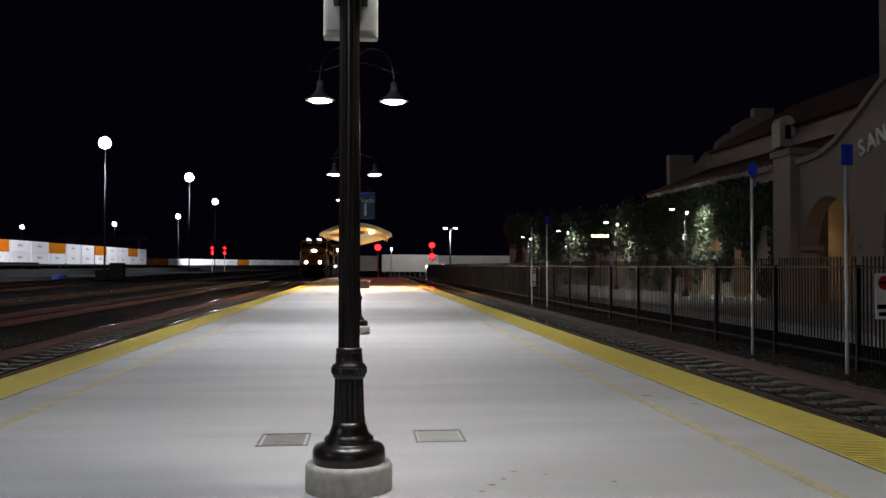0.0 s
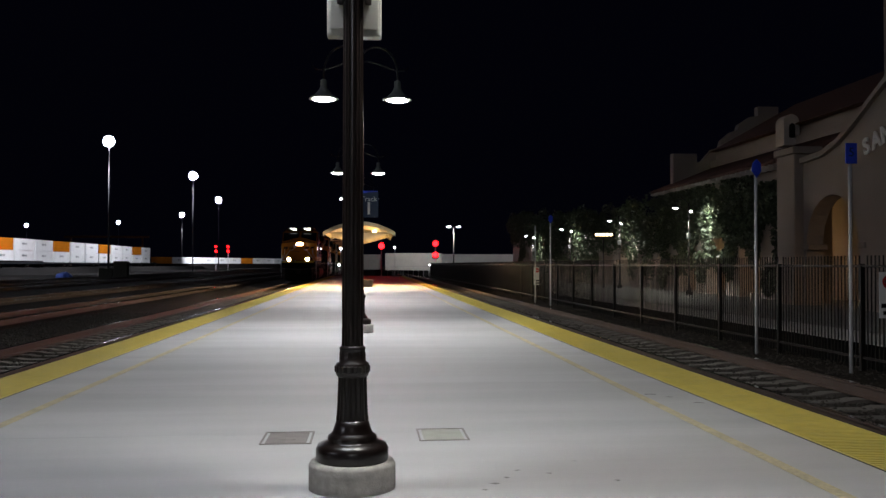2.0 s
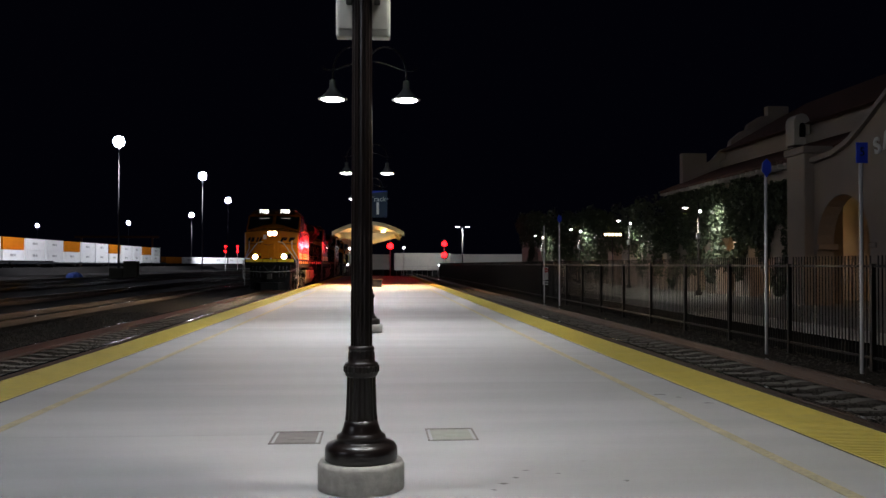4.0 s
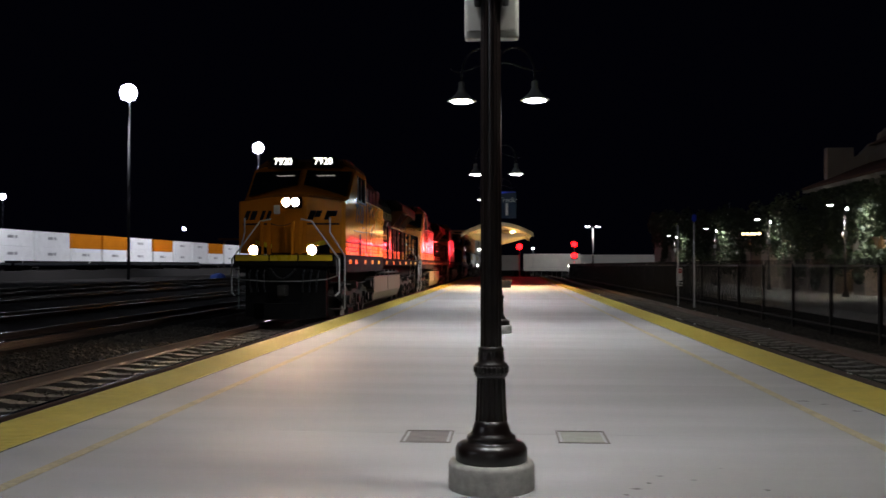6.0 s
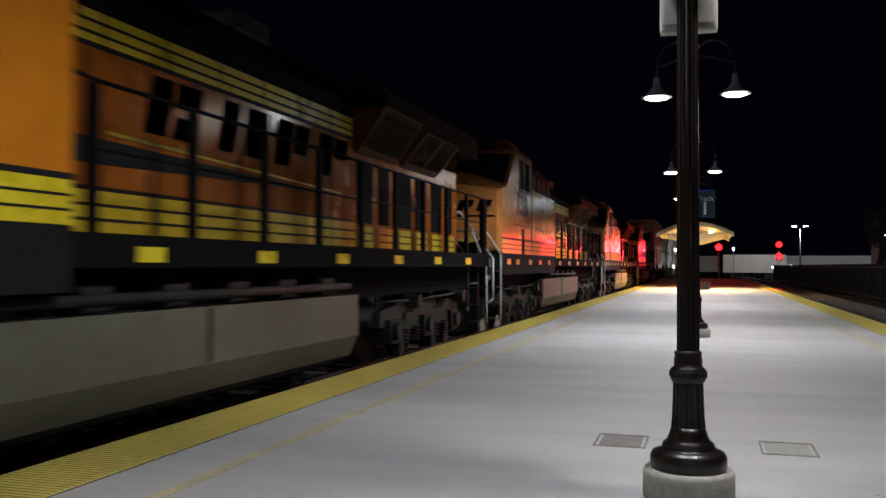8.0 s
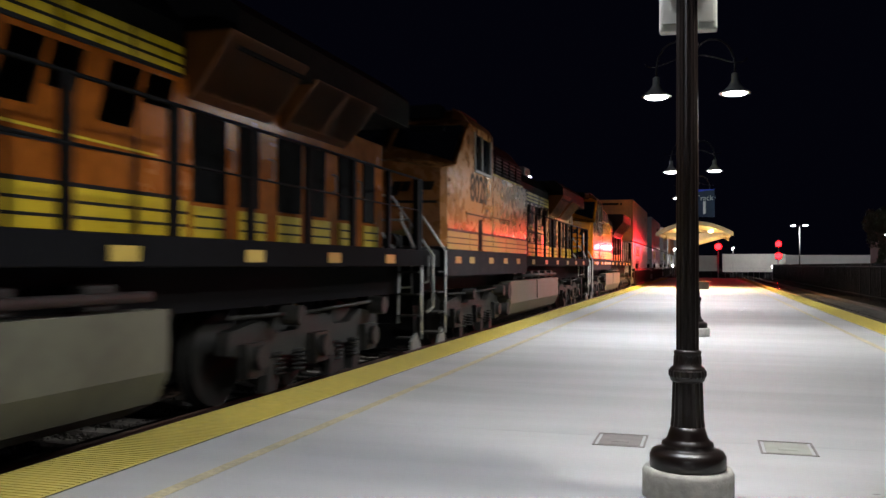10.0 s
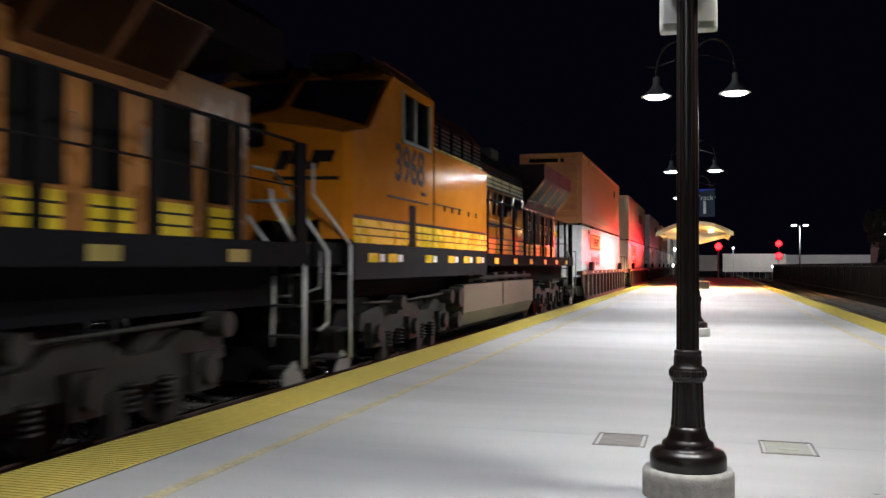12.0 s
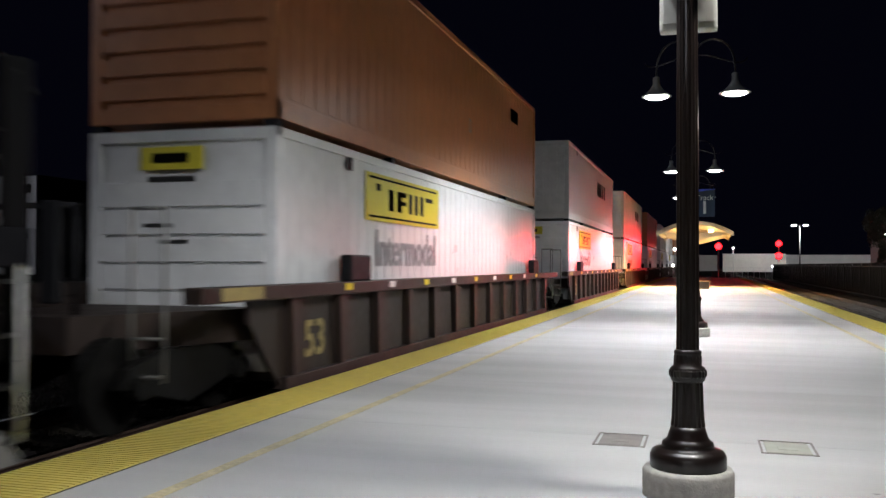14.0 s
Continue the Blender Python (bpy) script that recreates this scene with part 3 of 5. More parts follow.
    for hx in (-0.66, -0.46, 0.2, 0.42):
        bm = bmesh.new()
        box(bm, hx - 0.05, hx + 0.05, -0.44, -0.36, 1.87, 2.8, bevel=0.012)
        part("stanchion", bm, paint, loco)
    bm = bmesh.new()
    pipe(bm, [(-0.41 + 0.057 * k, -0.42, 2.74 - 0.07 * math.sin(math.pi * k / 10)) for k in range(11)], 0.012, 6)
    part("chain", bm, TRUCK_GREY, loco)
    # cab
    for s in (-1, 1):
        bm = bmesh.new()
        prism(bm, [(0.37, 1.93), (0.37, 3.4), (0.95, 3.5), (1.925, 4.44), (4.05, 4.44), (4.05, 4.3), (3.8, 4.3), (2.4, 4.3), (2.4, 3.56), (3.8, 3.56), (3.8, 4.3), (4.05, 4.3), (4.05, 1.93)], s * (W - 0.04), s * W, "x")
        part("cab_side", bm, paint, loco)
    for s in (-1, 1):
        bm = bmesh.new()
        box(bm, min(s * (W - 0.05), s * (W - 0.03)), max(s * (W - 0.05), s * (W - 0.03)), 2.42, 3.78, 3.58, 4.28)
        part("side_window", bm, GLASS_DARK, loco)
    for s in (-1, 1):
        bm = bmesh.new()
        box(bm, min(s * (W - 0.02), s * (W + 0.02)), max(s * (W - 0.02), s * (W + 0.02)), 2.36, 2.44, 3.54, 4.32)
        box(bm, min(s * (W - 0.02), s * (W + 0.02)), max(s * (W - 0.02), s * (W + 0.02)), 2.98, 3.05, 3.56, 4.3)
        box(bm, min(s * (W - 0.02), s * (W + 0.02)), max(s * (W - 0.02), s * (W + 0.02)), 3.76, 3.84, 3.54, 4.32)
        box(bm, min(s * (W - 0.02), s * (W + 0.03)), max(s * (W - 0.02), s * (W + 0.03)), 2.36, 3.84, 3.5, 3.555)
        part("window_frame", bm, LADDER_GREY, loco, "dull metal side window frame")
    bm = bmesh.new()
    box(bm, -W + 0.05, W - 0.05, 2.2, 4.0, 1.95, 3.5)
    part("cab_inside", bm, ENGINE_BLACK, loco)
    # the roof takes a darkened orange, its lack of light put into the paint
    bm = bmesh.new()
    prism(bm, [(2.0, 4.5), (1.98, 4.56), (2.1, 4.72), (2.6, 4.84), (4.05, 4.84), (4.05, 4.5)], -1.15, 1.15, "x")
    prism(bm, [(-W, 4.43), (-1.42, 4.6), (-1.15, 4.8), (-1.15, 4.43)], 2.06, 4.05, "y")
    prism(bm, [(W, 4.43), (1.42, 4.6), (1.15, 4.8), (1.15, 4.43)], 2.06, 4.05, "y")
    part("cab_roof", bm, DULL_ORANGE, loco, "curved orange cab roof, shade put into its colour")
    bm = bmesh.new()
    vs = [bm.verts.new(p) for p in ((-W, 0.95, 3.5), (W, 0.95, 3.5), (W, 1.925, 4.44), (1.25, 2.05, 4.56), (-1.25, 2.05, 4.56), (-W, 1.925, 4.44))]
    bmesh.ops.solidify(bm, geom=[bm.faces.new(vs)], thickness=0.03)
    part("cab_front", bm, paint, loco)
    for s in (-1, 1):
        bm = bmesh.new()
        vs = [bm.verts.new(p) for p in ((s * 0.1, 1.4, 3.93), (s * 0.6, 1.28, 3.82), (s * 1.44, 1.0, 3.55), (s * 1.45, 1.83, 4.35), (s * 0.1, 1.9, 4.42))]
        bmesh.ops.translate(bm, vec=(0, -0.05, 0.03), verts=vs)
        bmesh.ops.solidify(bm, geom=[bm.faces.new(vs)], thickness=0.02)
        part("windshield", bm, GLASS_DARK, loco, "dark windshield pane")
        bm = bmesh.new()
        box(bm, s * 0.61 - 0.36, s * 0.61 + 0.36, 1.72, 2.15, 4.55, 4.82, bevel=0.02)
        board = part("number_board", bm, ENGINE_BLACK, loco)
        if lit:
            text_mesh("board_digits", number, 0.28, BOARD_GLOW, board, pose(s * 0.61, 1.712, 4.685, 90, 0, 0), "glowing number board digits", bold=0.004)
    # rear of the wide body
    for s in (-1, 1):
        bm = bmesh.new()
        box(bm, min(s * 1.0, s * W), max(s * 1.0, s * W), 4.055, 8.0, 1.885, 3.6, bevel=0.012)
        part("equipment_cabinet", bm, paint, loco)
    bm = bmesh.new()
    prism(bm, [(-1.25, 3.6), (-1.25, 4.25), (-0.95, 4.62), (0.95, 4.62), (1.25, 4.25), (1.25, 3.6)], 4.06, 8.4, "y")
    housing = part("inverter_housing", bm, ENGINE_BLACK, loco, "black louvred roof housing")
    for k in range(5):
        bm = bmesh.new()
        box(bm, 1.25, 1.34, 4.3 + k * 0.8, 4.95 + k * 0.8, 3.66, 4.2, bevel=0.01)
        part("vent_box", bm, ENGINE_BLACK, housing)
        for j in range(6):
            bm = bmesh.new()
            box(bm, 1.34, 1.352, 4.33 + k * 0.8, 4.92 + k * 0.8, 3.7 + j * 0.08, 3.73 + j * 0.08)
            part("louvre", bm, LOUVRE_GREY, housing)
    bm = bmesh.new()
    for k in range(4):
        for z in (3.615, 3.655):
            box(bm, 1.42, 1.43, 4.15 + k * 0.96, 5.07 + k * 0.96, z, z + 0.03)
    part("roof_stripe", bm, HOOD_YELLOW, loco, "narrow dull yellow stripe")
    # side stripes
    for y0, y1 in ((0.38, 2.0), (2.04, 2.68), (3.08, 3.95), (3.99, 5.4), (5.44, 6.7), (6.74, 7.98)):
        bm = bmesh.new()
        box(bm, W, W + 0.004, y0, y1, 1.885, 2.22)
        stripe = part("side_stripe", bm, bright, loco, "yellow side stripe")
        bm = bmesh.new()
        for z in (1.985, 2.095):
            box(bm, W + 0.004, W + 0.006, y0, y1, z, z + 0.022)
        box(bm, W, W + 0.005, y0, y1 + 0.03, 2.22, 2.27)
        part("pinstripe", bm, INK, stripe)
    bm = bmesh.new()
    box(bm, W - 0.005, W + 0.006, 2.72, 3.04, 1.9, 2.54)
    part("vent_door", bm, ENGINE_BLACK, loco, "small black vent door")
    bm = bmesh.new()
    box(bm, W, W + 0.012, 1.7, 3.75, 2.6, 2.63)
    box(bm, W, W + 0.012, 3.35, 3.6, 2.74, 2.79)
    box(bm, W, W + 0.012, 3.95, 5.9, 2.64, 2.66)
    box(bm, W, W + 0.012, 4.045, 4.06, 1.98, 3.58)
    part("body_seam", bm, INK, loco)
    bm = bmesh.new()
    for y in (4.7, 5.2, 5.7, 6.4, 7.0):
        box(bm, W, W + 0.015, y, y + 0.06, 2.55, 2.64)
    part("latch", bm, SILL_GREY, loco)
    for y in ((0.95, 1.75, 3.6, 5.0, 6.1, 7.1) if patches else (0.95, 2.0, 3.7, 5.2, 6.7)):
        bm = bmesh.new()
        box(bm, W, W + 0.004, y, y + 0.4, 1.62, 1.75)
        part("reflector", bm, bright, loco, "yellow reflector patch")
        if patches:
            bm = bmesh.new()
            box(bm, W, W + 0.004, y + 0.46, y + 0.66, 1.63, 1.74)
            part("reflector", bm, WHITE, loco, "white reflector patch")
    text_mesh("road_number", number, 0.8, INK, loco, side_at(W + 0.002, 2.78, 3.14) @ pose(0, 0, 0, 90, 0, 0), "black road number on the cab", bold=0.012, wide=0.93)
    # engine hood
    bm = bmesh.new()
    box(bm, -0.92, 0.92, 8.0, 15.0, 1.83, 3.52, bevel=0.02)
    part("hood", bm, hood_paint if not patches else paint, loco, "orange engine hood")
    bm = bmesh.new()
    prism(bm, [(-0.92, 3.52), (-0.92, 4.05), (-0.6, 4.45), (0.6, 4.45), (0.92, 4.05), (0.92, 3.52)], 8.4, 15.0, "y")
    part("hood_top", bm, ENGINE_BLACK, loco)
    bm = bmesh.new()
    box(bm, 0.9, 0.935, 8.1, 14.95, 3.54, 3.82)
    upper = part("upper_stripe", bm, HOOD_YELLOW, loco, "yellow upper stripe")
    bm = bmesh.new()
    box(bm, 0.935, 0.938, 8.1, 14.95, 3.605, 3.635)
    box(bm, 0.935, 0.938, 8.1, 14.95, 3.71, 3.74)
    box(bm, 0.918, 0.938, 8.1, 14.95, 3.5, 3.54)
    for k in range(7):
        box(bm, 0.935, 0.94, 8.1 + k * 1.0, 8.13 + k * 1.0, 3.54, 3.82)
    part("pinstripe", bm, INK, upper)
    for k in range(8):
        bm = bmesh.new()
        box(bm, 0.918, 0.935, 8.05 + k * 0.88, 8.05 + k * 0.88 + 0.84, 1.86, 2.24)
        st = part("hood_stripe", bm, HOOD_YELLOW, loco)
        bm = bmesh.new()
        box(bm, 0.935, 0.938, 8.05 + k * 0.88, 8.05 + k * 0.88 + 0.84, 1.97, 2.0)
        box(bm, 0.935, 0.938, 8.05 + k * 0.88, 8.05 + k * 0.88 + 0.84, 2.1, 2.13)
        part("pinstripe", bm, INK, st)
    bm = bmesh.new()
    for k in range(8):
        box(bm, 0.92, 0.928, 8.02 + k * 0.88, 8.035 + k * 0.88, 2.27, 3.48)
    box(bm, 0.918, 0.936, 8.02, 14.95, 2.24, 2.28)
    part("door_seam", bm, INK, loco)
    bars("emblem_bar", [(x * 2.0, y * 2.0, a * 1.16, b * 1.16, c * 1.8) for x, y, a, b, c in EMBLEM], INK, loco, side_at(0.932, 9.7, 2.86), "black emblem bar on the hood")
    bm = bmesh.new()
    prism(bm, [(8.3, 2.46), (8.3, 2.72), (12.6, 2.64), (14.4, 2.6), (12.6, 2.58)], 0.921, 0.932, "x")
    part("swoosh", bm, INK, loco, "black tapering line under the emblem")
    bm = bmesh.new()
    prism(bm, [(9.2, 2.76), (9.2, 2.79), (14.5, 2.66), (14.5, 2.64)], 0.921, 0.93, "x")
    part("swoosh_edge", bm, HOOD_YELLOW, loco, "thin yellow line over the black one")
    # exhaust and fans
    bm = bmesh.new()
    box(bm, -0.3, 0.3, 10.2, 11.3, 4.36, 4.6, bevel=0.05)
    part("exhaust", bm, ENGINE_BLACK, loco)
    bm = bmesh.new()
    box(bm, 0.1, 0.72, 11.8, 12.7, 4.4, 4.66, bevel=0.04)
    part("roof_hatch", bm, LOUVRE_GREY, loco, "dusty grey roof hatch")
    bm = bmesh.new()
    pipe(bm, [(0.62, 9.0, 4.5), (0.62, 9.9, 4.5)], 0.05)
    for k in range(3):
        lathe(bm, [(0.03, 4.44), (0.035, 4.52), (0.06, 4.6)], 0.62, 9.05 + k * 0.3, 10)
    part("air_horn", bm, ENGINE_BLACK, loco)
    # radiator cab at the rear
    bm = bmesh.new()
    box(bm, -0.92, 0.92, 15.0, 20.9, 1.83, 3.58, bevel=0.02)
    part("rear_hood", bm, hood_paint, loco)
    for k in range(6):
        bm = bmesh.new()
        box(bm, 0.915, 0.94, 15.15 + k * 0.97, 15.15 + k * 0.97 + (0.46 if k % 2 else 0.66), 2.25, 3.22)
        part("vent_panel", bm, ENGINE_BLACK, loco)
    for k in range(6):
        bm = bmesh.new()
        box(bm, 0.915, 0.945, 15.15 + k * 0.97, 15.15 + k * 0.97 + 0.62, 1.86, 2.2)
        stripe = part("hood_stripe", bm, HOOD_YELLOW, loco)
        bm = bmesh.new()
        for z in (1.96, 2.08):
            box(bm, 0.944, 0.948, 15.15 + k * 0.97, 15.77 + k * 0.97, z, z + 0.025)
        part("pinstripe", bm, INK, stripe)
    for k in range(5):
        bm = bmesh.new()
        tube(bm, [(0.93, 15.9 + k * 0.97, 2.62), (0.985, 15.9 + k * 0.97, 2.64), (0.985, 15.9 + k * 0.97, 2.86), (0.93, 15.9 + k * 0.97, 2.88)], 0.012, 6)
        part("door_handle", bm, LADDER_GREY, loco, "bent steel door handle")
    bm = bmesh.new()
    box(bm, 1.36, 1.5, 21.16, 21.3, 0.9, 3.04, bevel=0.02)
    part("end_post", bm, ENGINE_BLACK, loco, "thick black end post")
    bm = bmesh.new()
    prism(bm, [(-0.12, 0.2), (0.34, 0.2), (0.34, 0.34), (0.1, 0.46)], 1.46, 1.5, "x")
    part("step_plate", bm, LADDER_GREY, loco, "worn step side plate")
    bm = bmesh.new()
    prism(bm, [(20.72, 0.2), (21.24, 0.2), (21.0, 0.46), (20.72, 0.34)], 1.46, 1.5, "x")
    part("step_plate", bm, LADDER_GREY, loco, "worn step side plate")
    if flat_wings:
        bm = bmesh.new()
        prism(bm, [(-0.92, 3.3), (-1.0, 3.55), (-1.5, 4.15), (-1.5, 4.6), (1.5, 4.6), (1.5, 4.15), (1.0, 3.55), (0.92, 3.3)], 15.4, 20.85, "y")
        part("radiator_wing", bm, ENGINE_BLACK if flat_wings < 2 else RED_LIT_BLACK, loco, "flared radiator housing")
        for k in range(4):
            bm = bmesh.new()
            vs = [bm.verts.new(p) for p in ((1.03, 15.7 + k * 1.32, 3.56), (1.03, 16.75 + k * 1.32, 3.56), (1.45, 16.75 + k * 1.32, 4.06), (1.45, 15.7 + k * 1.32, 4.06))]
            bmesh.ops.solidify(bm, geom=[bm.faces.new(vs)], thickness=-0.025)
            part("radiator_screen", bm, INK, loco)
        for k in range(5):
            bm = bmesh.new()
            vs = [bm.verts.new(p) for p in ((1.02, 15.46 + k * 1.32, 3.5), (1.02, 15.66 + k * 1.32, 3.5), (1.48, 15.66 + k * 1.32, 4.08), (1.48, 15.46 + k * 1.32, 4.08))]
            bmesh.ops.solidify(bm, geom=[bm.faces.new(vs)], thickness=-0.03)
            part("radiator_frame", bm, paint, loco)
    else:
        bm = bmesh.new()
        prism(bm, [(-1.38, 3.85), (-1.38, 4.28), (-1.1, 4.52), (1.1, 4.52), (1.38, 4.28), (1.38, 3.85)], 15.3, 20.9, "y")
        part("radiator_top", bm, ENGINE_BLACK, loco, "black radiator housing")
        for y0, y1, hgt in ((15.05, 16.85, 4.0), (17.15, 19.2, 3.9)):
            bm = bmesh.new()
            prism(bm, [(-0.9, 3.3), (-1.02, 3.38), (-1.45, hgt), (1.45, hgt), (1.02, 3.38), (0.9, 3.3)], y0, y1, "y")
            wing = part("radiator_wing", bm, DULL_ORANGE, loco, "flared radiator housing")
            n = 1 if y0 < 16 else 2
            step = (y1 - y0) / n
            for k in range(n):
                bm = bmesh.new()
                a, b = y0 + k * step + 0.06, y0 + (k + 1) * step - 0.06
                t0, t1 = 0.04, 0.97
                vs = [bm.verts.new((1.02 + 0.43 * t, yy, 3.38 + (hgt - 3.38) * t)) for t, yy in ((t0, a), (t0, b), (t1, b), (t1, a))]
                bmesh.ops.solidify(bm, geom=[bm.faces.new(vs)], thickness=-0.02)
                part("radiator_screen", bm, ENGINE_BLACK, wing)
    # walkway handrail
    ys = [8.3 + k * 1.42 for k in range(10)]
    for y in ys:
        bm = bmesh.new()
        box(bm, 1.44, 1.5, y - 0.055, y + 0.055, 1.83, 3.02)
        part("stanchion", bm, ENGINE_BLACK, loco)
    bm = bmesh.new()
    pipe(bm, [(1.48, 7.7, 3.1), (1.48, 8.3, 3.04), (1.48, 21.0, 3.02), (1.48, 21.35, 2.8)], 0.02)
    part("handrail", bm, ENGINE_BLACK, loco)
    bm = bmesh.new()
    pipe(bm, [(1.48, 8.3, 2.5), (1.48, 21.1, 2.5)], 0.012)
    part("handrail", bm, ENGINE_BLACK, loco)
    for y in (8.8, 10.9, 13.0, 15.2, 17.3, 19.4):
        bm = bmesh.new()
        box(bm, W, W + 0.004, y, y + 0.4, 1.61, 1.74)
        part("reflector", bm, bright, loco, "yellow reflector patch")
    for s in (-1, 1):
        bm = bmesh.new()
        pipe(bm, [(s * 0.6, 21.2, 1.6), (s * 0.6, 21.2, 2.35), (s * 1.3, 21.2, 2.35), (s * 1.35, 21.2, 1.1)], 0.02)
        part("end_rail", bm, LADDER_GREY, loco, "dull end handrail")
    # tank and underbody
    bm = bmesh.new()
    prism(bm, [(-1.0, 0.2), (-1.3, 0.34), (-1.42, 0.62), (-1.42, 1.18), (1.42, 1.18), (1.42, 0.62), (1.3, 0.34), (1.0, 0.2)], 6.5, 14.0, "y")
    tank = part("fuel_tank", bm, TANK_GREY, loco, "dusty grey fuel tank")
    bm = bmesh.new()
    box(bm, 1.42, 1.432, 10.1, 10.16, 0.64, 1.17)
    part("tank_strap", bm, TRUCK_GREY, tank)
    bm = bmesh.new()
    wheel_disc(bm, 1.2, 1.45, 6.25, 0.95, 0.2, 18)
    wheel_disc(bm, 1.2, 1.4, 6.3, 0.5, 0.16, 18)
    pipe(bm, [(1.35, 7.0, 1.3), (1.35, 13.8, 1.3)], 0.05)
    for k in range(6):
        box(bm, 1.1, 1.35, 7.2 + k * 1.15, 7.6 + k * 1.15, 1.2, 1.42, bevel=0.03)
    part("air_gear", bm, TRUCK_GREY, loco)
    loco_truck(loco, 3.6)
    loco_truck(loco, 17.6)
    return loco


# darkened orange; on the cab roofs it stands in for shade
DULL_ORANGE = material("dark_orange_paint", (0.09, 0.032, 0.01), 0.6, vary=0.3, grain=4, stain=0.6, spec=0.1)
# near-black housing paint with the red signal's light put in as a tint
RED_LIT_BLACK = material("red_lit_black_paint", (0.012, 0.004, 0.005), 0.6, vary=0.15, spec=0.15)


FADED = material("faded_stencil", (0.26, 0.2, 0.07), 0.7, vary=0.4, grain=9, stain=3)
LOUVRE_GREY = material("dusty_louvre", (0.02, 0.02, 0.022), 0.6, vary=0.4, spec=0.25)
# well-car truck steel, darker than TRUCK_GREY to carry the shade below the car
CAR_STEEL = material("shaded_grimy_steel", (0.006, 0.0055, 0.005), 0.75, vary=0.5, grain=6, stain=2, spec=0.15)
LADDER_GREY = material("dirty_grab_iron", (0.16, 0.16, 0.15), 0.6, vary=0.3)


# ---- container cars ----
def well_car(n):
    car = empty("well_car", pose(TRACK_1, 0, RAIL), "brown steel well car with ribbed sides, loaded with stacked containers", "freight car", "well cars on the train")
    for s in (-1, 1):
        bm = bmesh.new()
        prism(bm, [(2.3, 0.95), (2.3, 1.33), (20.9, 1.33), (20.9, 0.95), (20.2, 0.2), (3.0, 0.2)], s * 1.36, s * 1.42, "x")
        part("side_wall", bm, WELL_BROWN, car)
        bm = bmesh.new()
        box(bm, min(s * 1.34, s * 1.56), max(s * 1.34, s * 1.56), 1.15, 22.05, 1.2, 1.36, bevel=0.012)
        part("top_chord", bm, WELL_BROWN, car)
        bm = bmesh.new()
        box(bm, min(s * 1.34, s * 1.52), max(s * 1.34, s * 1.52), 3.0, 20.2, 0.16, 0.3, bevel=0.01)
        part("bottom_chord", bm, WELL_BROWN, car)
        for k in range(13):
            y = 3.25 + k * 1.4
            bm = bmesh.new()
            prism(bm, [(y - 0.07, 0.3), (y - 0.12, 1.2), (y + 0.12, 1.2), (y + 0.07, 0.3)], s * 1.42, s * 1.52, "x")
            part("rib", bm, WELL_BROWN, car)
    bm = bmesh.new()
    box(bm, -1.35, 1.35, 3.4, 19.8, 0.2, 0.32)
    part("well_floor", bm, WELL_BROWN, car)
    for a, sg in ((0.0, 1), (23.2, -1)):
        bm = bmesh.new()
        prism(bm, [(-0.5, a + sg * 0.6), (0.5, a + sg * 0.6), (1.35, a + sg * 2.9), (-1.35, a + sg * 2.9)], 0.75, 1.1, "z")
        part("end_sill", bm, WELL_BROWN, car)
        bm = bmesh.new()
        box(bm, -0.12, 0.12, min(a, a + sg * 0.9), max(a, a + sg * 0.9), 0.75, 1.0, bevel=0.03)
        part("coupler", bm, CAR_STEEL, car)
        for s in (-1, 1):
            bm = bmesh.new()
            prism(bm, [(a + sg * 1.75 - 1.1, 0.45), (a + sg * 1.75 - 1.0, 0.62), (a + sg * 1.75 - 0.4, 0.75), (a + sg * 1.75 + 0.4, 0.75), (a + sg * 1.75 + 1.0, 0.62), (a + sg * 1.75 + 1.1, 0.45), (a + sg * 1.75, 0.2)], s * 1.0 - 0.06, s * 1.0 + 0.06, "x")
            part("truck_side", bm, CAR_STEEL, car)
            for w in (-0.88, 0.88):
                bm = bmesh.new()
                wheel_disc(bm, s * 0.67, s * 0.82, a + sg * 1.75 + w, 0.45, 0.45, 30)
                wheel_disc(bm, s * 0.98, s * 1.14, a + sg * 1.75 + w, 0.45, 0.12, 14)
                part("wheel", bm, CAR_STEEL, car)
            bm = bmesh.new()
            pipe(bm, [(s * 1.35, a + sg * 0.85, 0.5), (s * 1.35, a + sg * 0.85, 2.1), (s * 1.0, a + sg * 0.85, 2.1), (s * 1.0, a + sg * 0.85, 0.7)], 0.018)
            pipe(bm, [(s * 1.35, a + sg * 0.85, 0.9), (s * 1.0, a + sg * 0.85, 0.9)], 0.014)
            pipe(bm, [(s * 1.35, a + sg * 0.85, 0.55), (s * 1.0, a + sg * 0.85, 0.55)], 0.014)
            part("end_ladder", bm, LADDER_GREY, car, "pale end ladder and grab irons")
    bm = bmesh.new()
    pipe(bm, [(-1.2, 0.95, 1.1), (-1.2, 0.95, 2.15), (0.3, 0.95, 2.15), (0.3, 0.95, 1.1)], 0.03)
    part("brake_stand", bm, INK, car)
    bm = bmesh.new()
    box(bm, -0.08, 0.12, 0.9, 1.0, 1.2, 2.2, bevel=0.02)
    part("brake_box", bm, INK, car)
    bm = bmesh.new()
    box(bm, 1.561, 1.566, 1.5, 2.35, 1.22, 1.35)
    part("end_patch", bm, FADED, car, "faded yellow patch")
    for k in range(9):
        bm = bmesh.new()
        box(bm, 1.561, 1.565, 4.6 + k * 1.7, 4.85 + k * 1.7, 1.25, 1.34)
        part("reflector", bm, WHITE if k % 2 else LABEL_YELLOW, car)
    for y in (4.95, 18.3):
        bm = bmesh.new()
        box(bm, 1.33, 1.5, y, y + 0.75, 1.36, 1.72, bevel=0.03)
